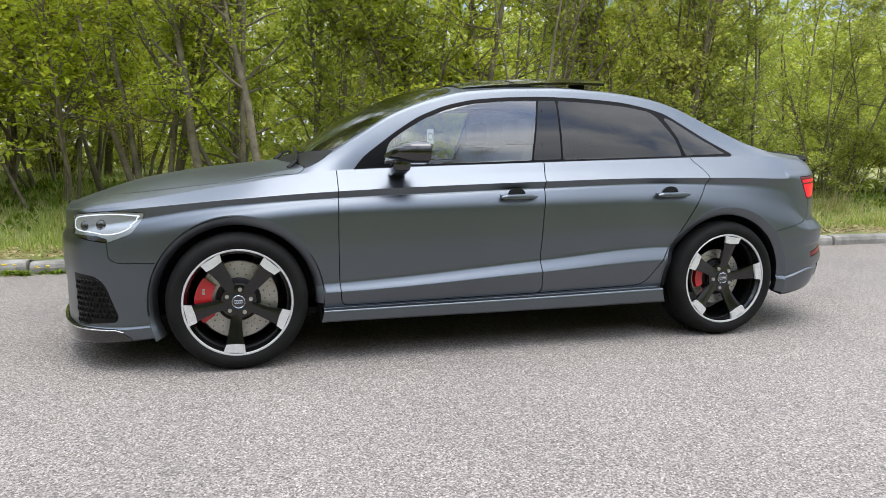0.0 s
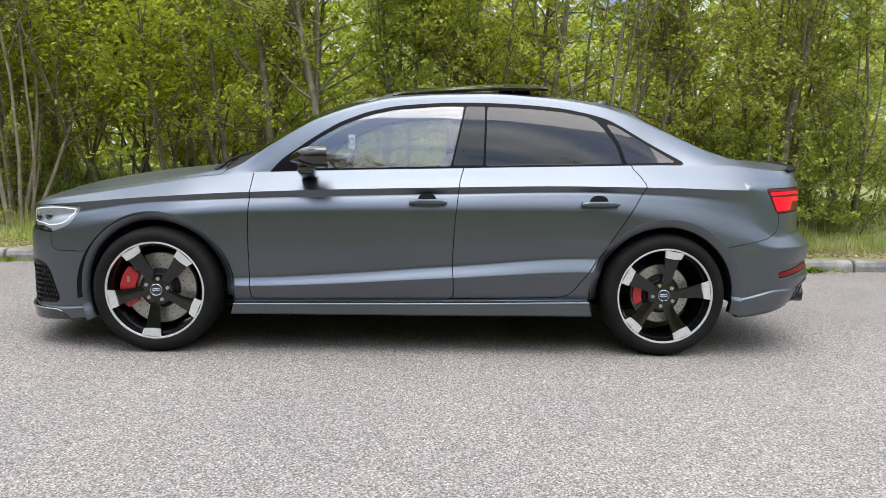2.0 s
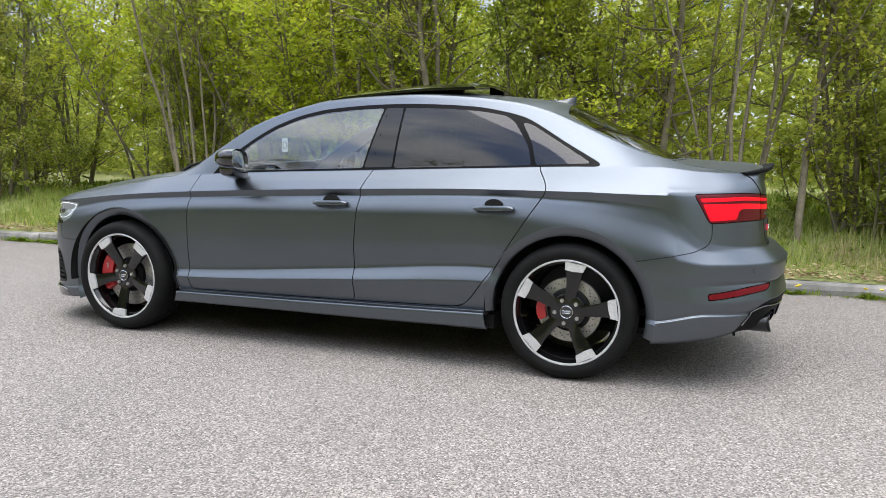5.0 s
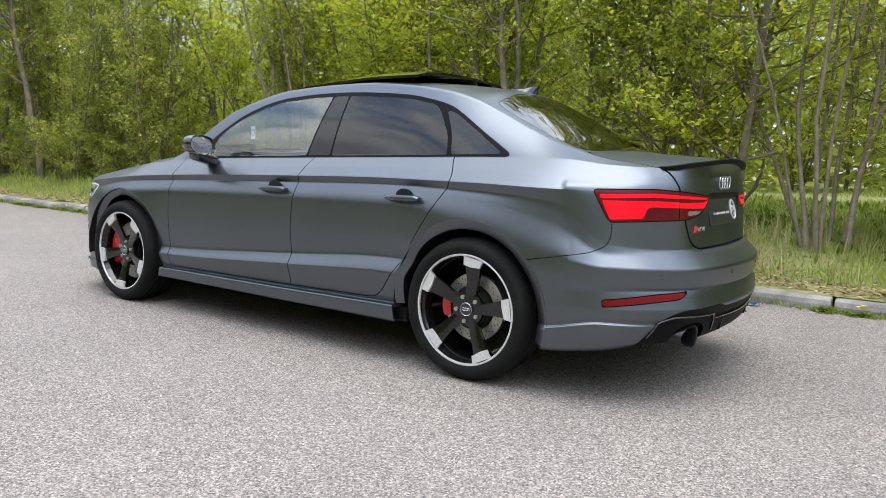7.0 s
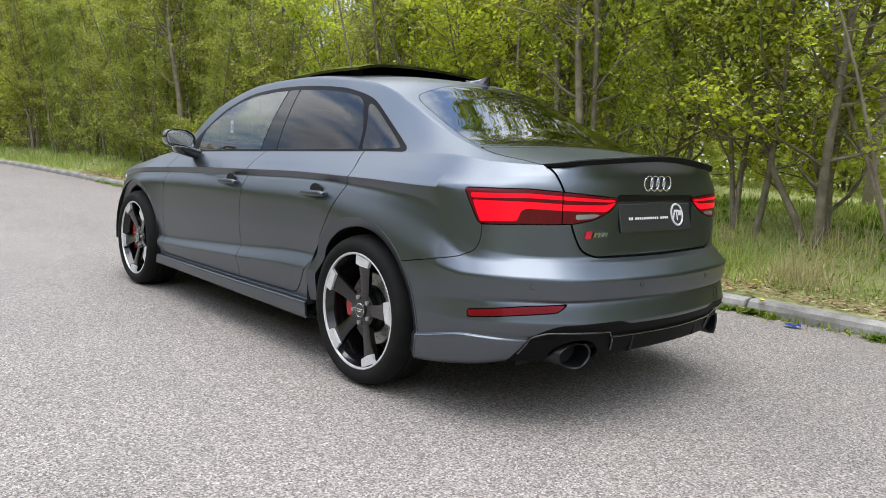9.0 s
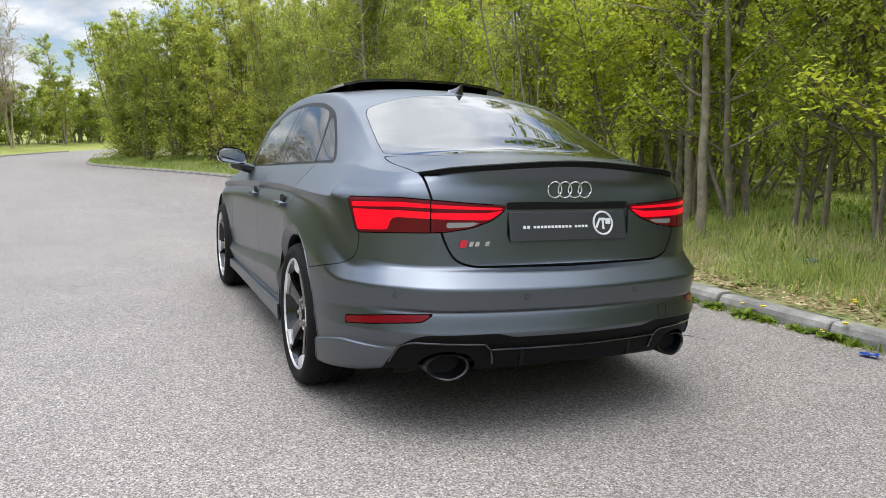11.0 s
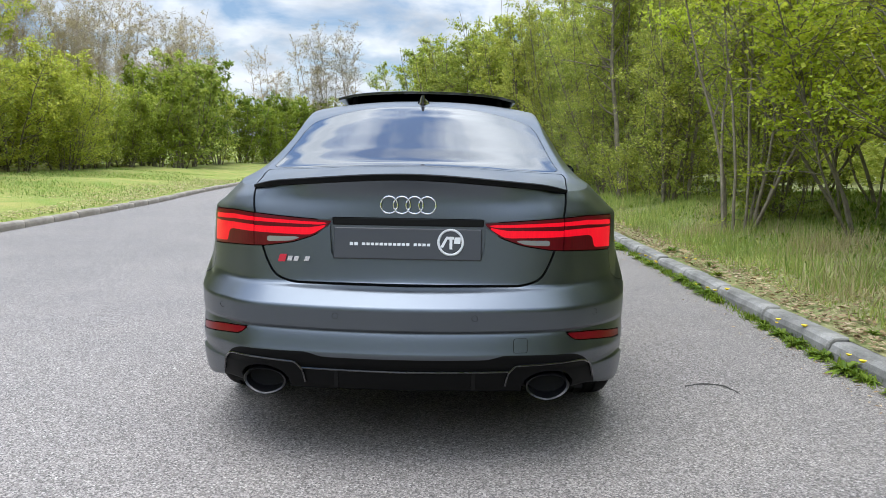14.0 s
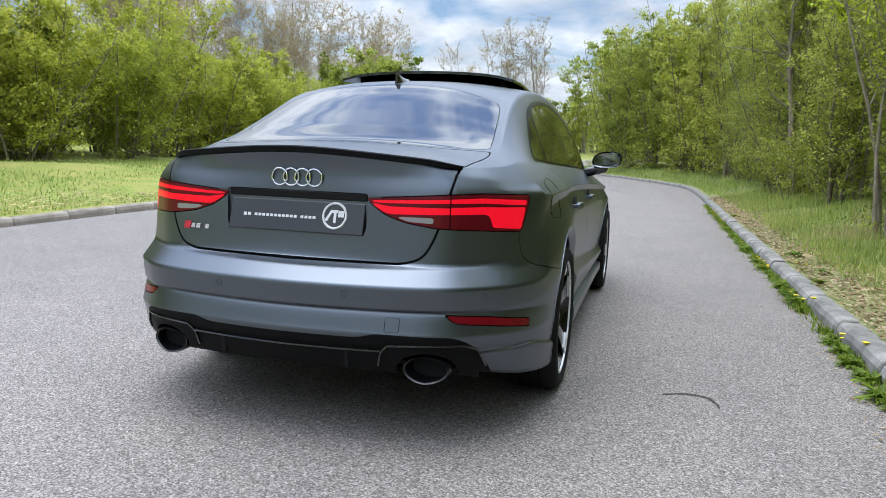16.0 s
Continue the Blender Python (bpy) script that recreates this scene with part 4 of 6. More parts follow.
def build_panel(name, polys, material, parent, sides, label="", thick=0.010, sink=0.0):
    """Panels from cut polygons: sides 'both' joins the halves, 'pair' makes one each side."""
    used = sorted({i for ids, _ in polys for i in ids})
    at = {g: k for k, g in enumerate(used)}
    p = np.array([shell.p[i] for i in used])
    nrm = np.array([shell.n[i] for i in used])
    p = p - nrm * sink
    faces = [tuple(at[i] for i in ids) for ids, _ in polys]
    count = {}
    for f in faces:
        for k in range(len(f)):
            a, b = f[k], f[(k + 1) % len(f)]
            key = (min(a, b), max(a, b))
            count[key] = None if key in count else (a, b)
    rim = [e for e in count.values() if e and not (p[e[0], 1] < 0.003 and p[e[1], 1] < 0.003)]
    v, n, fs = list(p), list(nrm), list(faces)
    front_ok = True
    f0 = faces[len(faces) // 2]
    fn = np.cross(p[f0[1]] - p[f0[0]], p[f0[2]] - p[f0[0]])
    if np.dot(fn, nrm[f0[0]]) < 0:
        fs = [f[::-1] for f in fs]
        front_ok = False
    for a, b in rim:
        out = np.cross(p[b] - p[a], nrm[a]) * (1 if front_ok else -1)
        out /= np.linalg.norm(out) + 1e-9
        k = len(v)
        v += [p[a], p[b], p[b] - nrm[b] * thick, p[a] - nrm[a] * thick]
        n += [out] * 4
        fs.append((k + 1, k, k + 3, k + 2) if front_ok else (k, k + 1, k + 2, k + 3))
    v, n = np.array(v), np.array(n)
    halves = []
    flipped = [f[::-1] for f in fs]
    left = (v * (1, -1, 1), n * (1, -1, 1), flipped)
    if sides == "both":
        k = len(v)
        halves.append((np.concatenate([v, left[0]]), np.concatenate([n, left[1]]), fs + [tuple(i + k for i in f) for f in flipped]))
    else:
        halves += [left, (v, n, fs)]
    made = []
    for hv, hn, hf in halves:
        me = bpy.data.meshes.new(name)
        me.from_pydata(hv.tolist(), [], hf)
        me.materials.append(material)
        me.shade_smooth()
        me.normals_split_custom_set_from_vertices(hn.tolist())
        ob = new(name, me)
        ob.parent = parent
        if label:
            ob["label"] = label
        made.append(ob)
    return made


flank_cols = np.where((pos_u[:, 1] > 0.5) & (pos_u[:, 0] > -2.0) & (pos_u[:, 0] < 2.0))[0]
tail_cols = np.where(pos_u[:, 0] > 1.9)[0]


def flank_y(x, z):
    """Half width of the flank at x and height z."""
    c = int(flank_cols[np.argmin(np.abs(pos_u[flank_cols, 0] - x))])
    return float(np.interp(z, lower[:, c, 2], lower[:, c, 1]))


def tail_x(y, z):
    """How far back the tail reaches at half width y and height z."""
    xs = [np.interp(z, lower[:, c, 2], lower[:, c, 0]) for c in tail_cols]
    ys = [np.interp(z, lower[:, c, 2], lower[:, c, 1]) for c in tail_cols]
    return float(np.interp(-abs(y), -np.array(ys), xs))


# ---- the car: materials ----
def satin_paint():
    m, n, l, b = nodes_of("satin_grey_paint")
    flakes = noise_tex(n, l, 900, 2)
    soft = noise_tex(n, l, 2.0, 3)
    a = ramp(n, l, flakes, [(0.35, (0.113, 0.128, 0.147)), (0.65, (0.157, 0.176, 0.201))])
    dust = ramp(n, l, soft, [(0.3, (0.94, 0.94, 0.93)), (0.7, (1.0, 1.0, 1.0))])
    l.new(mixrgb(n, l, 1.0, a, dust, "MULTIPLY"), b.inputs["Base Color"])
    b.inputs["Metallic"].default_value, b.inputs["Roughness"].default_value = 0.97, 0.34
    b.inputs["Coat Weight"].default_value, b.inputs["Coat Roughness"].default_value = 0.15, 0.25
    return m


def tinted(name, tint, ior=1.5, rough=0.02, boost=1.0):
    """A glass pane: clear or tinted, with a mirror-like gloss that grows towards grazing."""
    m, n, l, b = nodes_of(name)
    n.remove(b)
    face = n.new("ShaderNodeLayerWeight")
    face.inputs["Blend"].default_value = 0.5
    steep = n.new("ShaderNodeMath")
    steep.operation, steep.inputs[1].default_value = "POWER", 4.0
    l.new(face.outputs["Facing"], steep.inputs[0])
    fres = n.new("ShaderNodeMapRange")
    fres.inputs["To Min"].default_value, fres.inputs["To Max"].default_value = ((ior - 1) / (ior + 1)) ** 2, 1.0
    l.new(steep.outputs["Value"], fres.inputs["Value"])
    tr, gl = n.new("ShaderNodeBsdfTransparent"), n.new("ShaderNodeBsdfGlossy")
    tr.inputs["Color"].default_value = (*tint, 1)
    gl.inputs["Roughness"].default_value = rough
    mx = n.new("ShaderNodeMixShader")
    l.new(fres.outputs["Result"], mx.inputs["Fac"])
    l.new(tr.outputs["BSDF"], mx.inputs[1])
    l.new(gl.outputs["BSDF"], mx.inputs[2])
    l.new(mx.outputs["Shader"], n["Material Output"].inputs["Surface"])
    return m


def lamp_red(name, colour, glow):
    m, n, l, b = nodes_of(name)
    ribs = noise_tex(n, l, 220, 1, stretch=(1, 1, 0.1))
    l.new(ramp(n, l, ribs, [(0.3, tuple(c * 0.75 for c in colour)), (0.7, colour)]), b.inputs["Base Color"])
    b.inputs["Roughness"].default_value, b.inputs["Coat Weight"].default_value = 0.3, 0.12
    b.inputs["Specular IOR Level"].default_value = 0.2
    b.inputs["Emission Color"].default_value = (1.0, 0.004, 0.022, 1)
    b.inputs["Emission Strength"].default_value = glow
    return m


def leathery(name, colour):
    return mottled(name, tuple(c * 0.7 for c in colour), colour, 12, 0.6, fine=200, bumps=0.2, dist=0.001)


M_PAINT = satin_paint()
M_GLOSS = plain("gloss_black_trim", (0.006, 0.006, 0.007), 0.06, 0.0, 1.0)
M_DARK = plain("black_plastic", (0.005, 0.005, 0.005), 0.45)
M_DARK.node_tree.nodes["Principled BSDF"].inputs["Specular IOR Level"].default_value = 0.2
M_VOID = plain("inner_black", (0.004, 0.004, 0.004), 0.9)
M_TRIM = plain("satin_black_trim", (0.004, 0.004, 0.0045), 0.3)
M_TRIM.node_tree.nodes["Principled BSDF"].inputs["Specular IOR Level"].default_value = 0.08
M_GLASS = tinted("window_glass", (0.70, 0.80, 0.75), 2.4)
M_PRIVACY = tinted("privacy_glass", (0.05, 0.055, 0.06), 1.65)
M_REAR = tinted("rear_glass", (0.03, 0.033, 0.036), 2.5)
M_PILLAR = tinted("pillar_gloss", (0.0, 0.0, 0.0), 1.6, 0.06)
M_CLEAR = tinted("clear_lens", (0.92, 0.94, 0.95), 1.5)
M_RUBBER = mottled("tyre_rubber", (0.005, 0.005, 0.005), (0.012, 0.0117, 0.0113), 8, 0.75, fine=120, bumps=0.3, dist=0.001)
M_RUBBER.node_tree.nodes["Principled BSDF"].inputs["Specular IOR Level"].default_value = 0.2
M_RIM = plain("gloss_black_alloy", (0.005, 0.005, 0.0055), 0.14, 0.0, 0.25)
M_CUT = mottled("machined_alloy", (0.72, 0.73, 0.74), (0.86, 0.86, 0.87), 40, 0.35, 0.45, fine=300, bumps=0.1, dist=0.0005)
M_DISC = mottled("brake_disc_steel", (0.44, 0.43, 0.41), (0.62, 0.60, 0.57), 20, 0.42, 0.85, fine=200, bumps=0.1, dist=0.0005)
M_CALIPER = plain("red_caliper_paint", (0.50, 0.008, 0.014), 0.3, 0.0, 0.5)
M_CHROME = plain("chrome", (0.82, 0.83, 0.85), 0.10, 1.0)
M_LAMP = lamp_red("tail_lamp_lens", (0.11, 0.003, 0.007), 0.0)
M_LAMP_BAR = lamp_red("tail_lamp_bar", (0.30, 0.001, 0.006), 0.44)
M_LAMP_CLEAR = plain("reversing_lens", (0.28, 0.27, 0.28), 0.15, 0.3, 1.0)
M_LENS = plain("headlamp_inside", (0.42, 0.44, 0.46), 0.3, 0.6, 0.3)
M_DRL = plain("daytime_light", (0.85, 0.87, 0.90), 0.3)
M_DRL.node_tree.nodes["Principled BSDF"].inputs["Emission Color"].default_value = (0.9, 0.95, 1.0, 1)
M_DRL.node_tree.nodes["Principled BSDF"].inputs["Emission Strength"].default_value = 0.35
M_PLATE = plain("show_plate_black", (0.022, 0.023, 0.026), 0.35, 0.0, 0.2)
M_WHITE = plain("white_print", (0.66, 0.66, 0.66), 0.5)
M_RED = plain("badge_red", (0.55, 0.01, 0.03), 0.3, 0.0, 0.5)
M_SEAT = leathery("seat_leather", (0.03, 0.03, 0.032))
M_MIRROR = plain("mirror_glass", (0.85, 0.87, 0.88), 0.02, 1.0)
M_PIPE = plain("exhaust_black_chrome", (0.006, 0.006, 0.007), 0.3, 0.0)

car = tagged(new("saloon_car"), "satin grey sports saloon with black wheels parked on asphalt", "car")
WHEEL_Z = 0.322
AXLES = (-1.3155, 1.3155)

# ---- the car: panels cut from the shell ----
def arches(p, u):
    d = np.full(len(p), 1.0)
    for ax in AXLES:
        d = np.minimum(d, np.hypot(p[:, 0] - ax, p[:, 2] - WHEEL_Z) - 0.400)
    return np.where(p[:, 1] > 0.45, d, 1.0)


def tail_field(poly):
    return lambda p, u: np.where(p[:, 0] > 1.9, signed(poly, p[:, 1], p[:, 2]), 1.0)


ux, uy = u_of_x, u_of_y
END = U_END + 0.2
_, body = shell.split(shell.polys, arches)
low = [q for q in body if not q[1]]
top = [q for q in body if q[1]]

# tail lamps
lamp_poly = rounded([(ux(1.872), .886), (uy(.70), .893), (uy(.556), .885), (uy(.285), .867), (uy(.293), .853), (uy(.345), .815), (uy(.43), .787), (uy(.54), .772), (uy(.70), .765), (ux(1.945), .756)], [.02, .0, .0, .004, .008, .02, .03, .0, .02, .02])
lamp, low = shell.cut(low, run_field(lamp_poly), 0.002)
split_y = 0.558
lamp_in, lamp_out = shell.cut(lamp, lambda p, u: p[:, 1] - split_y, 0.002)


def cut_many(polys, fields):
    got = []
    for f in fields:
        a, polys = shell.cut(polys, f, 0.0)
        got.append(a)
    return got, polys


bar_out = [rounded([(ux(1.898), .868), (uy(.70), .877), (uy(.50), .868), (uy(.50), .856), (uy(.70), .860), (ux(1.908), .850)], .004),
           rounded([(ux(1.912), .843), (uy(.70), .847), (uy(.50), .842), (uy(.50), .818), (uy(.705), .822), (uy(.722), .814), (uy(.732), .775), (ux(1.948), .767)], .005)]
bar_in = [rounded([(uy(.60), .872), (uy(.315), .860), (uy(.300), .855), (uy(.335), .851), (uy(.60), .858)], .003),
          rounded([(uy(.60), .842), (uy(.372), .841), (uy(.330), .847), (uy(.306), .852), (uy(.312), .843), (uy(.356), .818), (uy(.38), .815), (uy(.60), .820)], .003)]
clear_in = rounded([(uy(.535), .807), (uy(.392), .808), (uy(.432), .792), (uy(.535), .787)], .004)
bars_o, lamp_out = cut_many(lamp_out, [run_field(b) for b in bar_out])
bars_i, lamp_in = cut_many(lamp_in, [run_field(b) for b in bar_in] + [run_field(clear_in)])
for side, o in enumerate(build_panel("tail_lamp", lamp_out, M_LAMP, car, "pair", "dark red tail lamp lens")):
    o["label"] = "dark red wrap-round tail lamp lens"
lamps_out = [o for o in car.children if o.name.startswith("tail_lamp")]
lamps_in = build_panel("tail_lamp", lamp_in, M_LAMP, car, "pair", "dark red inner tail lamp lens on boot lid")
for b in bars_o:
    for k, o in enumerate(build_panel("light_bar", b, M_LAMP_BAR, car, "pair", "bright red light bar", 0.004)):
        o.parent = lamps_out[k]
for b in bars_i[:2]:
    for k, o in enumerate(build_panel("light_bar", b, M_LAMP_BAR, car, "pair", "bright red light bar", 0.004)):
        o.parent = lamps_in[k]
for k, o in enumerate(build_panel("reversing_light", bars_i[2], M_LAMP_CLEAR, car, "pair", "clear reversing light", 0.004)):
    o.parent = lamps_in[k]

# boot lid: tail face and deck
lid_face = rounded([(.575, 1.3), (.570, .985), (.556, .89), (.512, .735), (.475, .668), (.41, .647), (-.3, .640), (-.3, 1.3)], [0, .05, .05, .1, .05, .05, 0, 0])
lid_a, low = shell.cut(low, tail_field(lid_face), 0.0042)
lid_top = rounded([(1.795, -.3), (1.795, .40), (1.745, .60), (1.80, .605), (2.02, .578), (2.4, .57), (2.4, -.3)], [0, .1, .01, .02, .05, 0, 0])
lid_b, top = shell.cut(top, top_field(lid_top), 0.0025)
plate_hole = rounded([(-.3, .880), (.278, .880), (.276, .84), (.27, .733), (-.3, .733)], [0, .02, .03, .03, 0])
recess, lid_a = shell.cut(lid_a, tail_field(plate_hole), 0.0)
boot = build_panel("boot_lid", lid_a + lid_b, M_PAINT, car, "both", "satin grey boot lid")[0]

# bumpers, reflectors, diffuser
refl_poly = rounded([(ux(1.940), .418), (uy(.72), .440), (uy(.605), .456), (uy(.572), .486), (uy(.70), .474), (ux(1.935), .446)], [.004, .01, .02, .004, .02, .004])
refl, low = shell.cut(low, run_field(refl_poly), 0.002)
diff_poly = rounded([(-.3, .402), (.29, .402), (.34, .418), (.60, .412), (.65, .385), (.692, .31), (.715, .22), (.715, .05), (-.3, .05)], [0, .03, .03, .05, .05, .03, 0, 0, 0])
diff, low = shell.cut(low, tail_field(diff_poly), 0.0)
def pipe_holes(p, u):
    e = np.hypot((p[:, 1] - 0.508) / 0.098, (p[:, 2] - 0.290) / 0.060) - 1
    return np.where(p[:, 0] > 1.9, e * 0.08, 1.0)


_, diff = shell.split(diff, pipe_holes)
rear_poly = rounded([(ux(1.5), .0), (ux(1.5), .560), (ux(1.88), .632), (ux(1.94), .66), (ux(1.957), .70), (ux(1.957), .80), (END, .80), (END, .0)], [0, 0, .02, .05, .02, 0, 0, 0])
rear_bumper, low = shell.cut(low, run_field(rear_poly), 0.0016)
bumper = build_panel("rear_bumper", rear_bumper, M_PAINT, car, "both", "satin grey rear bumper")[0]
build_panel("rear_reflector", refl, lamp_red("reflector_red", (0.16, 0.002, 0.007), 0.0), car, "pair", "red bumper reflector")
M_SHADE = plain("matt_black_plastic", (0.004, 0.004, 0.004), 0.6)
M_SHADE.node_tree.nodes["Principled BSDF"].inputs["Specular IOR Level"].default_value = 0.12
diffuser = build_panel("rear_diffuser", diff, M_SHADE, car, "both", "gloss black rear diffuser")[0]

# front lamps and bumper
head_poly = rounded([(ux(-1.715), .738), (ux(-1.80), .742), (ux(-1.9), .744), (ux(-2.06), .722), (ux(-2.07), .636), (ux(-1.95), .610), (ux(-1.88), .603), (ux(-1.775), .645)], [.02, 0, 0, .01, .01, .01, .01, .02])
head, low = shell.cut(low, run_field(head_poly), 0.002)
bezel, head = shell.cut(head, run_field([(-.5, .2), (ux(-1.885), .2), (ux(-1.885), .622), (ux(-1.93), .634), (-.5, .648)]), 0.0)
intake_poly = rounded([(ux(-2.05), .46), (ux(-1.95), .45), (ux(-1.905), .42), (ux(-1.845), .26), (ux(-1.86), .235), (ux(-2.05), .215)], .02)
intake, low = shell.cut(low, run_field(intake_poly), 0.0)
split_poly = [(-.5, -.1), (ux(-1.79), -.1), (ux(-1.79), .165), (ux(-1.86), .205), (-.5, .215)]
splitter, low = shell.cut(low, run_field(split_poly), 0.0015)
front_poly = rounded([(-.5, -.1), (ux(-1.5), -.1), (ux(-1.5), .515), (ux(-1.84), .512), (ux(-1.875), .53), (ux(-1.885), .64), (ux(-2.07), .66), (-.5, .70)], [0, 0, 0, .02, .02, .02, .0, 0])
front_bumper, low = shell.cut(low, run_field(front_poly), 0.0016)
build_panel("front_bumper", front_bumper, M_PAINT, car, "both", "satin grey front bumper")
build_panel("front_splitter", splitter, M_GLOSS, car, "both", "gloss black front splitter")
intakes = build_panel("air_intake", intake, M_DARK, car, "pair", "black honeycomb air intake")
build_panel("lamp_bezel", bezel, M_GLOSS, car, "pair", "black lower edge of the headlamp")
heads = build_panel("headlamp", head, M_CLEAR, car, "pair", "clear headlamp lens", 0.02)
head_back = build_panel("lamp_reflector", head, M_LENS, car, "pair", "silver headlamp reflector", 0.004, 0.009)
for lens, b in zip(heads, head_back):
    b.parent = lens

# doors, skirts, wings, quarters
door_f = rounded([(-.836, 1.3), (-.836, .93), (-.846, .66), (-.842, .40), (-.832, .278), (.19, .290), (.212, .31), (.202, .47), (.210, .674), (.236, .905), (.262, .975), (.262, 1.3)], [0, .02, .1, .1, .03, .0, .02, .1, .1, .1, .02, 0])
door_r = rounded([(.10, 1.3), (.10, .289), (.75, .305), (.80, .315), (.838, .345), (.936, .478), (1.074, .686), (1.160, .819), (1.203, .888), (1.185, .93), (1.145, .985), (1.145, 1.3)], [0, 0, 0, .02, .04, .05, .1, .05, .03, .03, .02, 0])
skirt = [(-.95, .0), (-.95, .262), (.2, .274), (.96, .288), (.96, .0)]
df, low = shell.cut(low, side_field(door_f), 0.0022)
dr, low = shell.cut(low, side_field(door_r), 0.0022)
sk, low = shell.cut(low, side_field(skirt), 0.0)
doors_f = build_panel("front_door", df, M_PAINT, car, "pair", "satin grey front door")
doors_r = build_panel("rear_door", dr, M_PAINT, car, "pair", "satin grey rear door")
build_panel("side_skirt", sk, M_PAINT, car, "pair", "satin grey side skirt")

# bonnet, glass and roof
bonnet_poly = rounded([(-2.3, -.3), (-2.3, .43), (-2.06, .43), (-1.80, .605), (-1.30, .715), (-1.02, .735), (-0.985, .70), (-1.075, .35), (-1.10, -.3)], [0, 0, .08, .2, .2, .02, .02, .2, 0])
cowl_poly = rounded([(-1.102, -.3), (-1.077, .35), (-.987, .70), (-.88, .675), (-.835, .65), (-.92, .50), (-1.01, .25), (-1.03, -.3)], [0, .2, .01, .02, .02, .2, .2, 0])
screen_poly = rounded([(-1.028, -.3), (-1.008, .25), (-.918, .50), (-.833, .642), (-.79, .642), (-.5, .605), (-.27, .560), (-.19, .51), (-.165, .30), (-.155, -.3)], [0, .2, .2, .02, .02, .1, .04, .1, .2, 0])
rear_glass_poly = rounded([(1.195, -.3), (1.20, .30), (1.235, .51), (1.30, .535), (1.50, .562), (1.715, .590), (1.755, .50), (1.78, .25), (1.785, -.3)], [0, .2, .04, .1, .1, .03, .1, .2, 0])
bn, top = shell.cut(top, top_field(bonnet_poly), 0.002)
cw, top = shell.cut(top, top_field(cowl_poly), 0.0)
ws, top = shell.cut(top, top_field(screen_poly), 0.0015)
rg, top = shell.cut(top, top_field(rear_glass_poly), 0.0015)
dlo_poly = rounded([(-.775, .905), (-.70, .995), (-.647, 1.035), (-.526, 1.122), (-.406, 1.197), (-.256, 1.258), (-.106, 1.292), (.044, 1.307), (.195, 1.316), (.345, 1.319), (.497, 1.316), (.648, 1.309), (.801, 1.296), (.955, 1.266), (1.048, 1.238), (1.11, 1.204), (1.269, 1.107), (1.425, 1.020), (1.428, 1.004), (1.2, .975), (.2, .94), (-.7, .88)], [.02] + [.05] * 16 + [.01, .01, 0, 0, 0])
pane_f = rounded([(-.60, .950), (-.575, 1.06), (-.500, 1.115), (-.385, 1.183), (-.245, 1.238), (-.106, 1.270), (.044, 1.285), (.15, 1.292), (.262, 1.295), (.190, .977)], [.01] + [.04] * 7 + [.008, .008])
pane_r = rounded([(.372, .981), (.386, 1.296), (.497, 1.294), (.648, 1.287), (.801, 1.274), (.935, 1.250), (.985, 1.222), (1.072, 1.10), (1.098, 1.004)], [.008, .008, .04, .04, .04, .02, .03, .03, .01])
pane_q = rounded([(1.022, 1.222), (1.085, 1.200), (1.25, 1.100), (1.388, 1.017), (1.120, 1.006), (1.092, 1.11)], [.01, .02, .04, .01, .01, .04])
dl, top = shell.cut(top, side_field(dlo_poly), 0.0)
pf, dl = shell.cut(dl, side_field(pane_f), 0.0)
pr, dl = shell.cut(dl, side_field(pane_r), 0.0)
pq, dl = shell.cut(dl, side_field(pane_q), 0.0)
pillar_poly = rounded([(.201, .980), (.273, 1.296), (.374, 1.297), (.361, .984)], .004)
pb, dl = shell.cut(dl, side_field(pillar_poly), 0.0)
pillar_gap = [(.235, .9), (.300, 1.4), (.304, 1.4), (.239, .9)]
_, pb = shell.cut(pb, side_field(pillar_gap), 0.0)
sun_poly = rounded([(-.12, -.3), (-.115, .44), (.86, .44), (.875, -.3)], [0, .05, .05, 0])
so, top = shell.cut(top, top_field(sun_poly), 0.0)
build_panel("bonnet", bn, M_PAINT, car, "both", "satin grey bonnet")
build_panel("scuttle", cw, M_DARK, car, "both", "black plastic scuttle below windscreen")
wind = build_panel("windscreen", ws, M_GLASS, car, "both", "windscreen glass", 0.005)[0]
rear_w = build_panel("rear_window", rg, M_REAR, car, "both", "dark tinted rear window", 0.005)[0]
trims = build_panel("window_surround", dl, M_TRIM, car, "pair", "black window surround")
build_panel("pillar_cover", pb, M_PILLAR, car, "pair", "gloss black pillar cover")
glass = build_panel("door_window", pf, M_GLASS, car, "pair", "clear front door glass", 0.004)
glass += build_panel("door_window", pr, M_PRIVACY, car, "pair", "dark tinted rear door glass", 0.004)
glass += build_panel("quarter_window", pq, M_PRIVACY, car, "pair", "dark tinted quarter glass", 0.004)
for g in glass + [wind, rear_w]:
    g.visible_shadow = False
# closed black sheet at roof level, painted as the shade under the raised panel
build_panel("sunroof_opening", so, M_VOID, car, "both", "black sheet for the shade in the opening under the sunroof")
wing = [q for q in low if np.mean([shell.p[i][0] for i in q[0]]) < -0.5]
quarter = [q for q in low if np.mean([shell.p[i][0] for i in q[0]]) >= -0.5]
build_panel("front_wing", wing, M_PAINT, car, "pair", "satin grey front wing")
build_panel("rear_quarter_panel", quarter, M_PAINT, car, "pair", "satin grey rear quarter panel")
build_panel("roof", top, M_PAINT, car, "both", "satin grey roof and pillars")


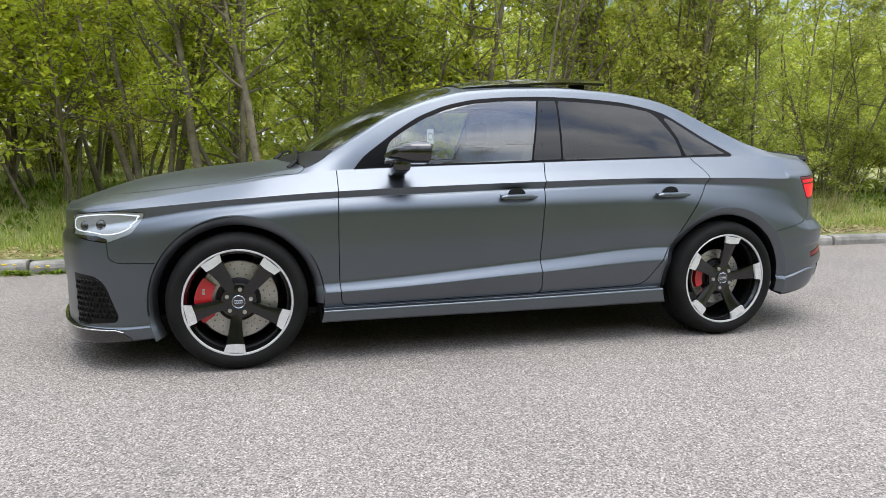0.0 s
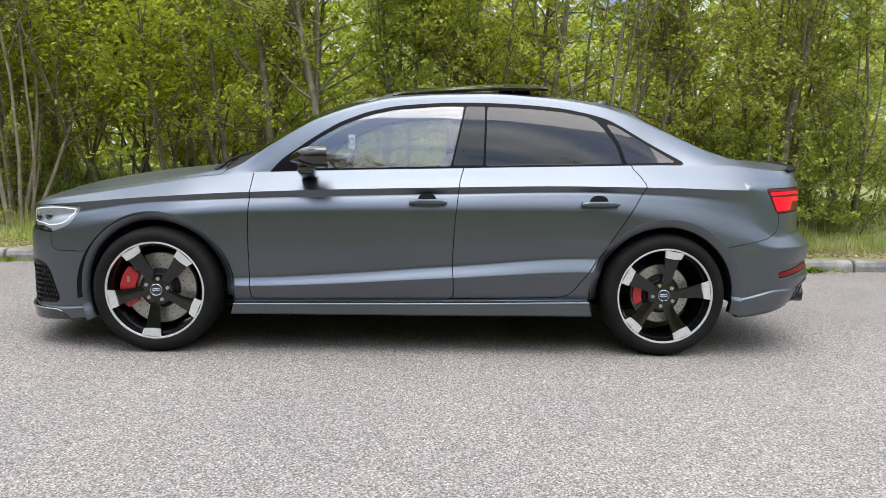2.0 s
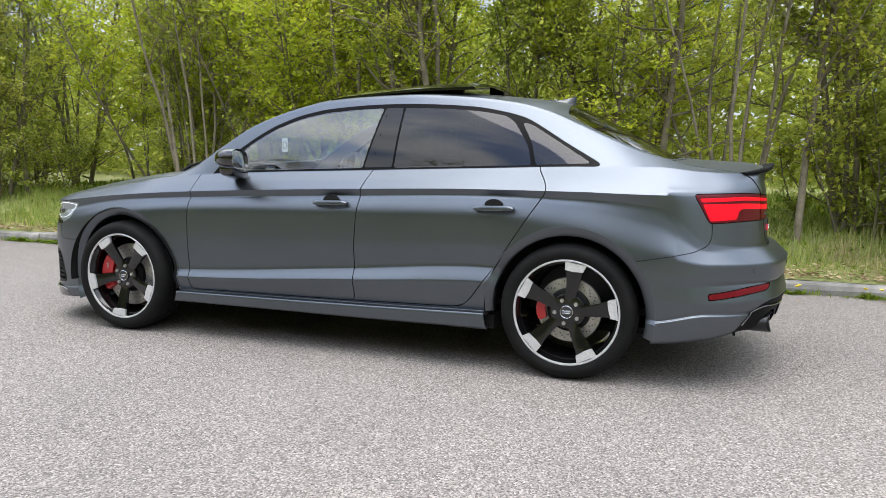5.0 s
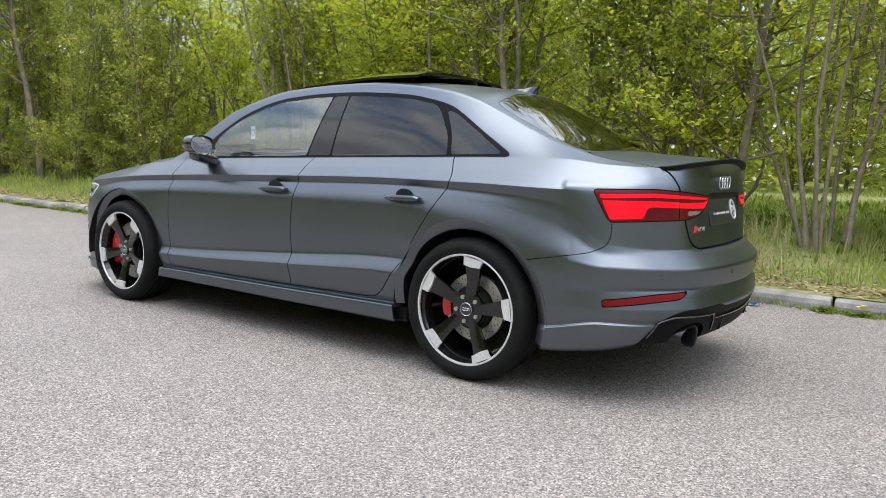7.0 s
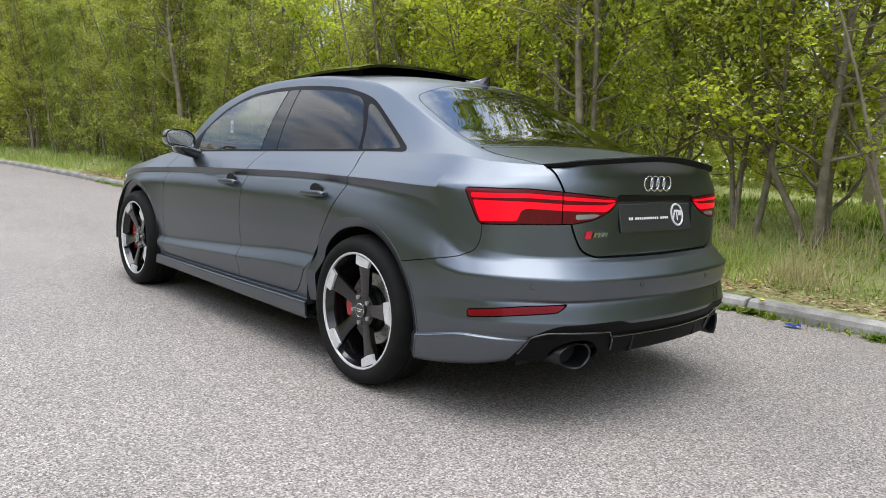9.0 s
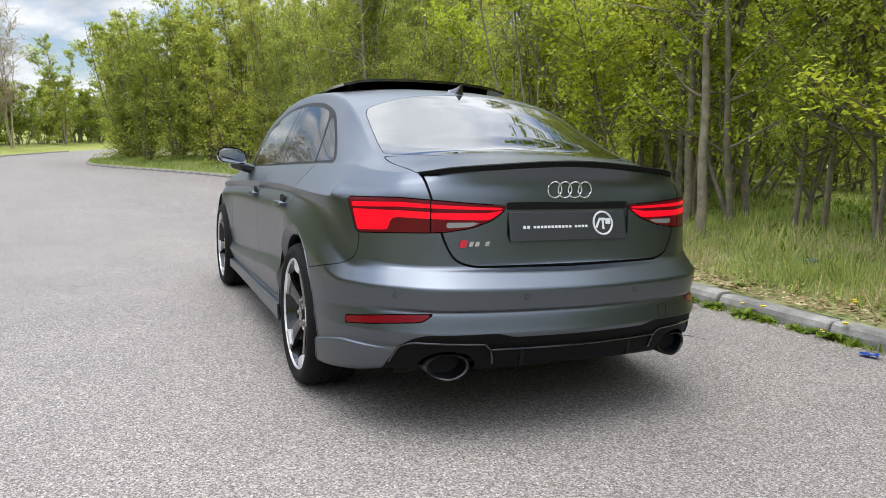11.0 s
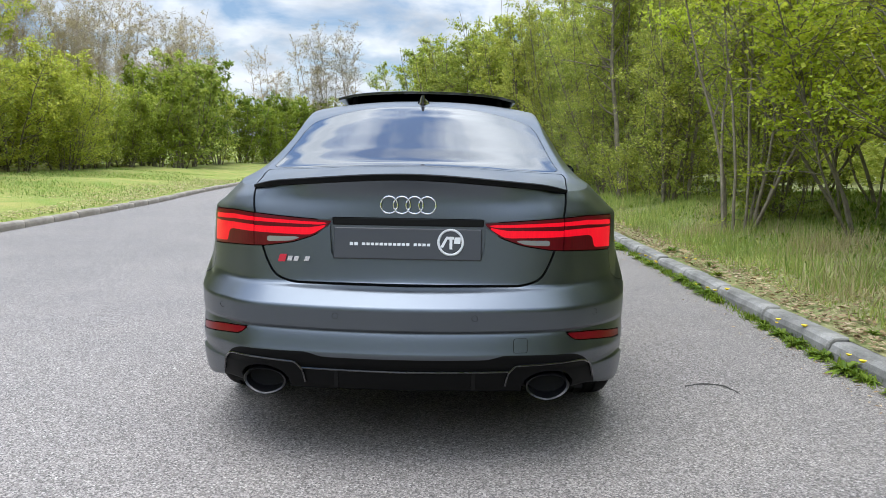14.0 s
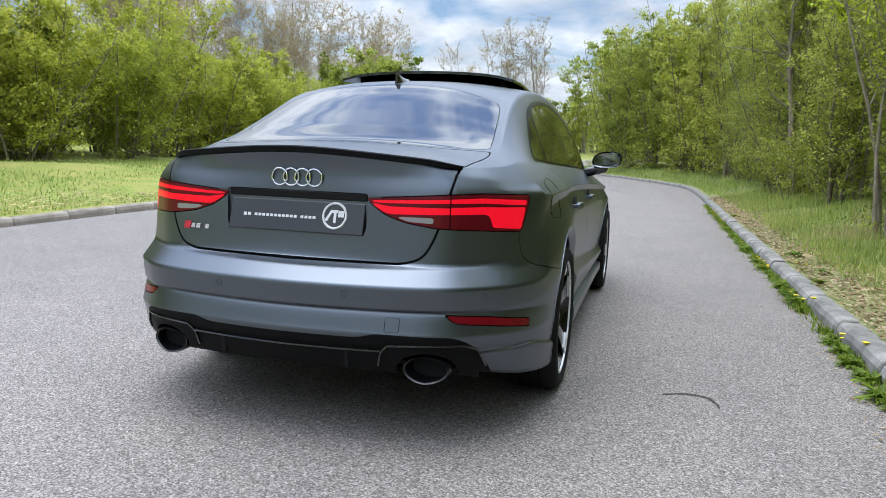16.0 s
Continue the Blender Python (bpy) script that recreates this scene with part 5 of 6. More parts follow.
# ---- the car: inside, wheels and fittings ----
def lathe(bm, profile, steps, axis_y=True, start=0.0, end=2 * math.pi):
    """Turns (radius, across) pairs round the wheel's axle, which lies along y."""
    full = abs(end - start - 2 * math.pi) < 1e-6
    rings = []
    for k in range(steps if full else steps + 1):
        a = start + (end - start) * k / steps
        rings.append([bm.verts.new((r * math.cos(a), y, r * math.sin(a))) for r, y in profile])
    n = len(rings)
    for k in range(n if full else n - 1):
        a, b = rings[k], rings[(k + 1) % n]
        for i in range(len(profile) - 1):
            bm.faces.new((a[i], b[i], b[i + 1], a[i + 1]))
    return rings


def finish(bm, smooth=True, angle=40):
    bmesh.ops.recalc_face_normals(bm, faces=bm.faces)
    if smooth:
        for f in bm.faces:
            f.smooth = True
        for e in bm.edges:
            if len(e.link_faces) == 2 and e.calc_face_angle(0) > radians(angle):
                e.smooth = False
    return bm


def box(bm, x0, x1, y0, y1, z0, z1, bevel=0.0):
    v = [bm.verts.new((x, y, z)) for x in (x0, x1) for y in (y0, y1) for z in (z0, z1)]
    fs = [bm.faces.new([v[i] for i in q]) for q in ((0, 1, 3, 2), (4, 6, 7, 5), (0, 4, 5, 1), (2, 3, 7, 6), (0, 2, 6, 4), (1, 5, 7, 3))]
    if bevel:
        bmesh.ops.bevel(bm, geom=list({e for f in fs for e in f.edges}), offset=bevel, segments=2, affect="EDGES", profile=0.5)


def prism(bm, outline_pts, y0, y1, place=lambda a, b, y: (a, y, b)):
    """A flat outline given depth."""
    lo = [bm.verts.new(place(a, b, y0)) for a, b in outline_pts]
    hi = [bm.verts.new(place(a, b, y1)) for a, b in outline_pts]
    n = len(lo)
    bm.faces.new(lo)
    bm.faces.new(hi[::-1])
    for i in range(n):
        bm.faces.new((lo[i], lo[(i + 1) % n], hi[(i + 1) % n], hi[i]))


def pipe(bm, pts, r, sides=8, closed=False):
    pts = [Vector(p) for p in pts]
    rings = []
    n = len(pts)
    for i, p in enumerate(pts):
        d = (pts[(i + 1) % n] - pts[i - 1]) if closed else (pts[min(i + 1, n - 1)] - pts[max(i - 1, 0)])
        d.normalize()
        u = d.cross(Vector((0.13, 0.21, 1)) if abs(d.z) < 0.9 else Vector((1, 0.1, 0))).normalized()
        w = d.cross(u)
        rings.append([bm.verts.new(p + (u * math.cos(2 * math.pi * s / sides) + w * math.sin(2 * math.pi * s / sides)) * r) for s in range(sides)])
    for i in range(n if closed else n - 1):
        a, b = rings[i], rings[(i + 1) % n]
        for s in range(sides):
            bm.faces.new((a[s], a[(s + 1) % sides], b[(s + 1) % sides], b[s]))
    if not closed:
        bm.faces.new(rings[0][::-1])
        bm.faces.new(rings[-1])


# dark shell behind the panel gaps
inner_v, inner_f = [], []
step_r, step_c = 3, 4
rr_ids, cc_ids = list(range(0, NR, step_r)), list(range(0, N_COL, step_c))
if cc_ids[-1] != N_COL - 1:
    cc_ids.append(N_COL - 1)
g_in = grid - gn * 0.016
for r in rr_ids:
    for c in cc_ids:
        inner_v.append(g_in[r, c])
for i in range(len(rr_ids) - 1):
    for j in range(len(cc_ids) - 1):
        q = g_in[rr_ids[i], cc_ids[j]]
        deck = rr_ids[i] >= NR_LOW - 4
        if deck and -1.08 < q[0] < 1.83:
            continue
        if min(math.hypot(q[0] - ax, q[2] - WHEEL_Z) for ax in AXLES) < 0.46 and q[1] > 0.4:
            continue
        if q[0] > 2.0 and (abs(q[1]) < 0.34 and 0.68 < q[2] < 0.92 or q[2] < 0.42):
            continue
        k = i * len(cc_ids) + j
        inner_f.append((k, k + 1, k + 1 + len(cc_ids), k + len(cc_ids)))
iv = np.array(inner_v)
iv[:, 1] = np.maximum(iv[:, 1], 0)
k = len(iv)
inner = mesh_object("inner_body", np.concatenate([iv, iv * (1, -1, 1)]), inner_f + [tuple(a + k for a in f[::-1]) for f in inner_f], M_VOID, car)

bm = bmesh.new()
box(bm, -1.80, 1.70, -0.66, 0.66, 0.21, 0.24)
box(bm, -0.93, 0.95, -0.80, 0.80, 0.20, 0.27)
part("underbody", finish(bm, False), M_VOID, car)

for ax in AXLES:
    for sd in (-1, 1):
        bm = bmesh.new()
        lathe(bm, [(0.396, 0.895), (0.390, 0.60), (0.20, 0.58)], 36, start=radians(-7), end=radians(187))
        for v_ in bm.verts:
            v_.co = (v_.co.x + ax, v_.co.y * sd * (0.965 if v_.co.y > 0.8 else 1), v_.co.z + WHEEL_Z)
        part("wheel_arch_liner", finish(bm), M_VOID, car)
        # arch lip, a flat band standing a little proud of the flank
        bm = bmesh.new()
        rows = []
        for k in range(73):
            a = radians((-4 if ax < 0 else -14) + (209 if ax < 0 else 198) * k / 72)
            ring = []
            for r, o in ((0.406, -0.012), (0.406, 0.002), (0.401, 0.003), (0.364, -0.016), (0.359, -0.021), (0.359, -0.06)):
                x, z = ax + r * math.cos(a), WHEEL_Z + r * math.sin(a)
                xs, zs = ax + 0.404 * math.cos(a), WHEEL_Z + 0.404 * math.sin(a)
                y = flank_y(xs, max(zs, 0.215))
                ring.append(bm.verts.new((x, sd * (y + o), z)))
            rows.append(ring)
        for a_, b_ in zip(rows, rows[1:]):
            for i in range(5):
                bm.faces.new((a_[i], b_[i], b_[i + 1], a_[i + 1]))
        part("wheel_arch_lip", finish(bm, True, 30), M_PAINT, car)


def make_wheel(front, turn, side):
    """Side -1 is the car's left; the outer face looks along side * y."""
    ax = AXLES[0] if front else AXLES[1]
    y_face = 0.872 if front else 0.866
    root = new("wheel")
    root.parent = car
    root["label"] = "black five-spoke alloy wheel with machined silver tips"
    root.matrix_local = Matrix.Translation((ax, side * y_face, WHEEL_Z)) @ Matrix.Scale(side, 4, (0, 1, 0))
    # tyre: y = 0 at the rim's outer face, inwards negative
    bm = bmesh.new()
    prof = [(0.247, -0.008), (0.252, 0.004), (0.270, 0.014), (0.292, 0.012), (0.306, 0.002), (0.316, -0.016), (0.3215, -0.034)]
    for g in (-0.062, -0.105, -0.148):
        prof += [(0.324, g + 0.008), (0.3165, g + 0.005), (0.3165, g - 0.005), (0.324, g - 0.008)]
    prof += [(0.3215, -0.190), (0.310, -0.214), (0.285, -0.226), (0.247, -0.215)]
    lathe(bm, prof, 72)
    for a in range(72):
        c, s = math.cos(a * math.pi / 36), math.sin(a * math.pi / 36)
        t = Vector((-s, 0, c)) * 0.0012
        for r0, r1, ya, yb in ((0.3225, 0.309, -0.034, -0.001),):
            p = Vector((c * r0, ya, s * r0)), Vector((c * r1, yb, s * r1))
            q = [bm.verts.new(v_) for v_ in (p[0] - t + Vector((c, 0, s)) * 0.001, p[0] + t + Vector((c, 0, s)) * 0.001, p[1] + t + Vector((0, 0.002, 0)), p[1] - t + Vector((0, 0.002, 0)))]
            bm.faces.new(q)
    part("tyre", finish(bm, True, 35), M_RUBBER, root)
    bm = bmesh.new()
    lathe(bm, [(0.251, -0.002), (0.244, 0.000), (0.2425, -0.010), (0.232, -0.022), (0.222, -0.05), (0.214, -0.20), (0.246, -0.21)], 72)
    rim = part("rim", finish(bm), M_RIM, root)
    bm = bmesh.new()
    lathe(bm, [(0.2515, -0.004), (0.2515, 0.002), (0.2485, 0.004), (0.2425, 0.003), (0.2405, -0.004)], 90)
    part("rim_lip", finish(bm, True, 25), M_CUT, rim, "machined silver rim edge")
    bm = bmesh.new()
    lathe(bm, [(0.0, -0.030), (0.050, -0.030), (0.078, -0.034), (0.085, -0.05), (0.085, -0.12)], 40)
    part("hub", finish(bm), M_RIM, rim)
    bm = bmesh.new()
    lathe(bm, [(0.0, -0.020), (0.028, -0.020), (0.0315, -0.023), (0.0325, -0.032)], 32)
    cap = part("centre_cap", finish(bm), M_GLOSS, rim, "black centre cap with silver ring mark")
    bm = bmesh.new()
    for k in range(4):
        pipe(bm, [(-0.0135 + 0.009 * k + 0.0062 * math.cos(q), -0.0195, 0.0062 * math.sin(q)) for q in np.linspace(0, 2 * math.pi, 14)[:-1]], 0.001, 4, True)
    pipe(bm, [(0.029 * math.cos(q), -0.0200, 0.029 * math.sin(q)) for q in np.linspace(0, 2 * math.pi, 32)[:-1]], 0.0012, 4, True)
    part("cap_mark", finish(bm), M_CHROME, rim)
    for k in range(5):
        a0 = radians(turn + 72 * k)

        def pol(r, t):
            return r * math.cos(a0 + t), r * math.sin(a0 + t)

        # blade: narrow at the hub, broad and hooked at the rim, front face folded along its length
        bm = bmesh.new()
        sect = []
        for r, t, hw, yo in ((0.050, 0.0, 0.028, -0.030), (0.085, 0.0, 0.027, -0.028), (0.13, 0.01, 0.030, -0.020), (0.175, 0.03, 0.036, -0.012), (0.205, 0.04, 0.042, -0.006), (0.236, 0.045, 0.050, -0.003)):
            h = hw / r
            pts = [(t - h, yo - 0.020), (t - h * 0.92, yo - 0.006), (t + h * 0.25, yo), (t + h, yo - 0.004), (t + h, yo - 0.026), (t, yo - 0.045)]
            sect.append([bm.verts.new((*(lambda q: (q[0], y, q[1]))(pol(r, ang)),)) for ang, y in pts])
        for s0, s1 in zip(sect, sect[1:]):
            for i in range(6):
                bm.faces.new((s0[i], s0[(i + 1) % 6], s1[(i + 1) % 6], s1[i]))
        bm.faces.new(sect[0])
        bm.faces.new(sect[-1][::-1])
        spoke = part("spoke", finish(bm, True, 25), M_RIM, rim)
        bm = bmesh.new()
        tipo = [pol(0.2425, 0.045 - 0.215), pol(0.2425, 0.045 + 0.20), pol(0.203, 0.045 + 0.205), pol(0.197, 0.045 + 0.04), pol(0.207, 0.045 - 0.20)]
        prism(bm, tipo, -0.012, 0.0022)
        part("spoke_tip", finish(bm, False), M_CUT, rim, "machined silver spoke tip")
        bm = bmesh.new()
        cx, cz = 0.057 * math.cos(a0 + 0.628), 0.057 * math.sin(a0 + 0.628)
        prism(bm, [(cx + 0.0095 * math.cos(q), cz + 0.0095 * math.sin(q)) for q in np.linspace(0, 2 * math.pi, 9)[:-1]], -0.045, -0.022)
        part("wheel_bolt", finish(bm, False), M_DISC, rim)
    # brake
    ro = 0.185 if front else 0.155
    bm = bmesh.new()
    lathe(bm, [(0.105, -0.088), (ro - 0.003, -0.088), (ro, -0.090), (ro, -0.114), (0.105, -0.114)], 60)
    disc = part("brake_disc", finish(bm, True, 30), M_DISC, root, "drilled steel brake disc")
    bm = bmesh.new()
    lathe(bm, [(0.0, -0.060), (0.080, -0.060), (0.100, -0.070), (0.105, -0.088)], 40)
    part("disc_bell", finish(bm), M_DARK, disc)
    bm = bmesh.new()
    for k in range(20):
        for q, r in enumerate(np.linspace(0.122, ro - 0.016, 3)):
            a = 2 * math.pi * (k + 0.3 * q) / 20
            cx, cz = r * math.cos(a), r * math.sin(a)
            bm.faces.new([bm.verts.new((cx + 0.0034 * math.cos(w), -0.0872, cz + 0.0034 * math.sin(w))) for w in np.linspace(0, 2 * math.pi, 7)[:-1]])
    tagged(part("drilled_hole", bm, M_VOID, disc), kind="stuff")
    bm = bmesh.new()
    a1, a2 = (144, 212) if front else (156, 202)
    pts = [(r, radians(a)) for a in np.linspace(a1, a2, 12) for r in (1,)]
    r_in, r_out = (0.120, 0.198) if front else (0.108, 0.152)
    out = [(r_out * (0.97 + 0.03 * math.cos(4 * t)) * math.cos(t), r_out * math.sin(t)) for _, t in pts] + [(r_in * math.cos(t), r_in * math.sin(t)) for _, t in reversed(pts)]
    prism(bm, out, -0.115, -0.058)
    bmesh.ops.bevel(bm, geom=bm.edges[:], offset=0.005, segments=2, affect="EDGES")
    cal = part("brake_caliper", finish(bm, True, 30), M_CALIPER, root, "red brake caliper")
    if front:
        bm = bmesh.new()
        for q, w in ((-0.016, 0.012), (0.0, 0.011)):
            cx, cz = 0.162 * math.cos(radians(162)), 0.162 * math.sin(radians(162))
            prism(bm, [(cx - 0.006, cz + q), (cx + 0.006, cz + q), (cx + 0.006, cz + q + w), (cx - 0.006, cz + q + w)], -0.058, -0.0566)
        part("caliper_mark", finish(bm, False), M_DISC, cal)
    return root


for sd in (-1, 1):
    make_wheel(True, 46, sd)
    make_wheel(False, 6, sd)


# door handles; flat black ovals stand in for the shade in their hand cups
def handle(x0, x1, z, door, side):
    y = (flank_y(x0, z) + flank_y(x1, z)) / 2
    bm = bmesh.new()
    cx = (x0 + x1) / 2 - 0.005
    pts = [(cx + 0.046 * math.cos(a), z + 0.014 + 0.030 * math.sin(a)) for a in np.linspace(0, 2 * math.pi, 25)[:-1]]
    prism(bm, pts, side * (y - 0.006), side * (y + 0.0025))
    part("handle_cup", finish(bm, False), M_VOID, door, "black oval for the shade in the hand recess")
    bm = bmesh.new()
    pts = [(cx + 0.042 * math.cos(a), z - 0.012 + 0.026 * math.sin(a)) for a in np.linspace(0, 2 * math.pi, 25)[:-1]]
    prism(bm, pts, side * (y - 0.006), side * (y + 0.0022))
    part("handle_dish", finish(bm, False), M_PAINT, door)
    bm = bmesh.new()
    rows = []
    for k in range(13):
        t = k / 12
        x = x0 + (x1 - x0) * t
        bow = 0.040 + 0.012 * math.sin(math.pi * t)
        h = 0.0145 * (1 - abs(2 * t - 1) ** 6 * 0.55)
        w = 0.012
        zz = z + 0.004 * (t - 0.5)
        rows.append([bm.verts.new((x, side * (y - 0.012 + bow + dy), zz + dz)) for dy, dz in ((-w, h), (0, h * 0.9), (w * 0.5, h * 0.15), (w * 0.3, -h * 0.7), (-w * 0.4, -h), (-w, -h * 0.8))])
    for a, b in zip(rows, rows[1:]):
        for i in range(6):
            bm.faces.new((a[i], a[(i + 1) % 6], b[(i + 1) % 6], b[i]))
    bm.faces.new(rows[0])
    bm.faces.new(rows[-1][::-1])
    part("door_handle", finish(bm, True, 50), M_PAINT, door)
    for x in (x0 + 0.012, x1 - 0.012):
        bm = bmesh.new()
        box(bm, x - 0.010, x + 0.010, *sorted((side * (y - 0.01), side * (y + 0.03))), z - 0.009, z + 0.009, 0.003)
        part("handle_mount", finish(bm), M_PAINT, door)


for d, sd in zip(doors_f, (-1, 1)):
    handle(-0.025, 0.17, 0.795, d, sd)
for d, sd in zip(doors_r, (-1, 1)):
    handle(0.86, 1.055, 0.797, d, sd)

# door mirrors
for d, sd in zip(doors_f, (-1, 1)):
    m = new("door_mirror")
    m.parent = car
    m["label"] = "gloss black door mirror housing"
    bm = bmesh.new()
    rows = []
    for k in range(15):
        t = k / 14
        x = -0.61 + 0.165 * t
        s = math.sin(math.pi * min(t * 0.62 + 0.02, 0.52)) ** 0.55
        ring = []
        for q in range(20):
            a = 2 * math.pi * q / 20
            ca, sa = math.cos(a), math.sin(a)
            w, h = 0.098 * s, 0.062 * s
            yy = 0.90 + math.copysign(abs(ca) ** 0.75, ca) * w
            zz = 1.005 + math.copysign(abs(sa) ** 0.75, sa) * h * (1.0 if sa > 0 else 0.72 + 0.15 * ca) + 0.012 * ca
            ring.append(bm.verts.new((x + 0.02 * ca, sd * yy, zz)))
        rows.append(ring)
    for a, b in zip(rows, rows[1:]):
        for i in range(20):
            bm.faces.new((a[i], a[(i + 1) % 20], b[(i + 1) % 20], b[i]))
    bm.faces.new(rows[0][::-1])
    inset_ring = [bm.verts.new((v_.co.x - 0.012, sd * 0.90 + (v_.co.y - sd * 0.90) * 0.90, 1.0 + (v_.co.z - 1.0) * 0.88)) for v_ in rows[-1]]
    for i in range(20):
        bm.faces.new((rows[-1][i], rows[-1][(i + 1) % 20], inset_ring[(i + 1) % 20], inset_ring[i]))
    shell_m = part("mirror_housing", finish(bm, True, 45), M_GLOSS, m)
    bm = bmesh.new()
    bm.faces.new([bm.verts.new((v_[0] - 0.001, v_[1], v_[2])) for v_ in [(-0.61 + 0.165 - 0.010 + 0.02 * math.cos(2 * math.pi * q / 20), sd * (0.90 + math.copysign(abs(math.cos(2 * math.pi * q / 20)) ** 0.75, math.cos(2 * math.pi * q / 20)) * 0.098 * 0.90), 1.0 + (0.005 + math.copysign(abs(math.sin(2 * math.pi * q / 20)) ** 0.75, math.sin(2 * math.pi * q / 20)) * 0.062 * (1.0 if math.sin(2 * math.pi * q / 20) > 0 else 0.75) + 0.012 * math.cos(2 * math.pi * q / 20)) * 0.88) for q in range(20)]])
    part("mirror_glass", finish(bm, False), M_MIRROR, m, "silvered mirror glass")
    bm = bmesh.new()
    box(bm, -0.585, -0.50, *sorted((sd * 0.74, sd * 0.905)), 0.905, 0.968, 0.018)
    for v_ in bm.verts:
        v_.co.z += (abs(v_.co.y) - 0.74) * 0.28 - 0.02
    part("mirror_foot", finish(bm, True, 50), M_GLOSS, m)

# roof panel slid open above the roof, fin
bm = bmesh.new()
top_r, bot_r = [], []
for k in range(19):
    x = -0.13 + 0.86 * k / 18
    lift = 0.012 + 0.050 * (k / 18) ** 0.8
    tr_, br_ = [], []
    for q in range(13):
        y = -0.48 + 0.96 * q / 12
        zc = float(pchip(MID_X, MID_Z, x)) - 0.10 * y * y - 0.02 * (abs(y) / 0.48) ** 6
        edge = min(1.0, min(k, 18 - k) / 1.0) * min(1.0, min(q, 12 - q) / 1.0)
        tr_.append(bm.verts.new((x, y, zc + lift - (0.006 if edge < 0.5 else 0))))
        br_.append(bm.verts.new((x, y, zc + lift - 0.020)))
    top_r.append(tr_)
    bot_r.append(br_)
for k in range(18):
    for q in range(12):
        bm.faces.new((top_r[k][q], top_r[k + 1][q], top_r[k + 1][q + 1], top_r[k][q + 1]))
        bm.faces.new((bot_r[k][q], bot_r[k][q + 1], bot_r[k + 1][q + 1], bot_r[k + 1][q]))
loop_t = [top_r[0][q] for q in range(13)] + [top_r[k][12] for k in range(1, 19)] + [top_r[18][q] for q in range(11, -1, -1)] + [top_r[k][0] for k in range(17, 0, -1)]
loop_b = [bot_r[0][q] for q in range(13)] + [bot_r[k][12] for k in range(1, 19)] + [bot_r[18][q] for q in range(11, -1, -1)] + [bot_r[k][0] for k in range(17, 0, -1)]
for i in range(len(loop_t)):
    j = (i + 1) % len(loop_t)
    bm.faces.new((loop_t[i], loop_t[j], loop_b[j], loop_b[i]))
part("sunroof_panel", finish(bm, True, 30), M_GLOSS, car, "black glass sunroof panel raised above the roof")
for y in (-0.40, 0.40):
    bm = bmesh.new()
    box(bm, 0.55, 0.64, y - 0.012, y + 0.012, 1.37, 1.428)
    part("sunroof_arm", finish(bm, False), M_VOID, car)

bm = bmesh.new()
rows = []
for k in range(15):
    t = k / 14
    x = 1.02 + 0.155 * t
    zb = float(pchip(MID_X, MID_Z, x))
    h = 0.052 * (t ** 1.7) * (1.0 if t < 0.86 else max(0.05, (1 - t) / 0.14)) + 0.004
    w = 0.030 * math.sin(math.pi * min(1, t * 0.8 + 0.12)) + 0.003
    xs = x + 0.035 * (h / 0.058)
    rows.append([bm.verts.new(c) for c in ((x, -w, zb - 0.006), (x, -w * 0.75, zb + 0.010), (xs, -0.005, zb + h), (xs, 0.005, zb + h), (x, w * 0.75, zb + 0.010), (x, w, zb - 0.006))])
for a, b in zip(rows, rows[1:]):
    for i in range(5):
        bm.faces.new((a[i], a[i + 1], b[i + 1], b[i]))
bm.faces.new(rows[0])
bm.faces.new(rows[-1][::-1])
part("roof_aerial", finish(bm, True, 50), M_GLOSS, car, "black shark fin aerial")

def edge_at(y):
    """The boot's rear edge at half width y: how far back and how high."""
    e = lower[-1][tail_cols]
    k = e[:, 0] > 1.8
    return float(np.interp(-abs(y), -e[k, 1], e[k, 0])), float(np.interp(-abs(y), -e[k, 1], e[k, 2]))


# boot lid fittings: lip spoiler, plate in its recess, ring badge, model badge
bm = bmesh.new()
rows = []
for k in range(49):
    y = -0.574 + 1.148 * k / 48
    e = 1 - (abs(y) / 0.574) ** 10
    x, z = edge_at(y)
    h = 0.005 + 0.010 * e
    rows.append([bm.verts.new(c) for c in ((x - 0.060, y, z - 0.002), (x - 0.012, y, z + h * 0.6), (x + 0.016, y, z + h), (x + 0.023, y, z + h * 0.75), (x + 0.020, y, z - 0.006), (x - 0.03, y, z - 0.014))])
for a, b in zip(rows, rows[1:]):
    for i in range(6):
        bm.faces.new((a[i], a[(i + 1) % 6], b[(i + 1) % 6], b[i]))
bm.faces.new(rows[0])
bm.faces.new(rows[-1][::-1])
part("boot_lip_spoiler", finish(bm, True, 35), M_SHADE, boot, "black lip spoiler")

bm = bmesh.new()
xr = 2.170
prism(bm, [(-0.32, 0.72), (0.32, 0.72), (0.32, 0.885), (-0.32, 0.885)], xr - 0.01, xr, lambda a, b, y: (y, a, b))
part("plate_recess", finish(bm, False), M_PAINT, boot)
# black bar drawn as the shadow along the top of the plate recess
bm = bmesh.new()
box(bm, xr - 0.02, 2.1735, -0.270, 0.270, 0.850, 0.881, 0.006)
part("recess_roof", finish(bm, False), M_DARK, boot)
bm = bmesh.new()
box(bm, xr + 0.003, xr + 0.014, -0.262, 0.262, 0.734, 0.844, 0.004)
for v_ in bm.verts:
    v_.co.x += (0.795 - v_.co.z) * 0.25
plate = part("show_plate", finish(bm, False), M_PLATE, boot, "black display plate with pale lettering bars and a ring emblem")


def on_plate(y, z, o=0.0155):
    return (xr + o + (0.795 - z) * 0.25, y, z)


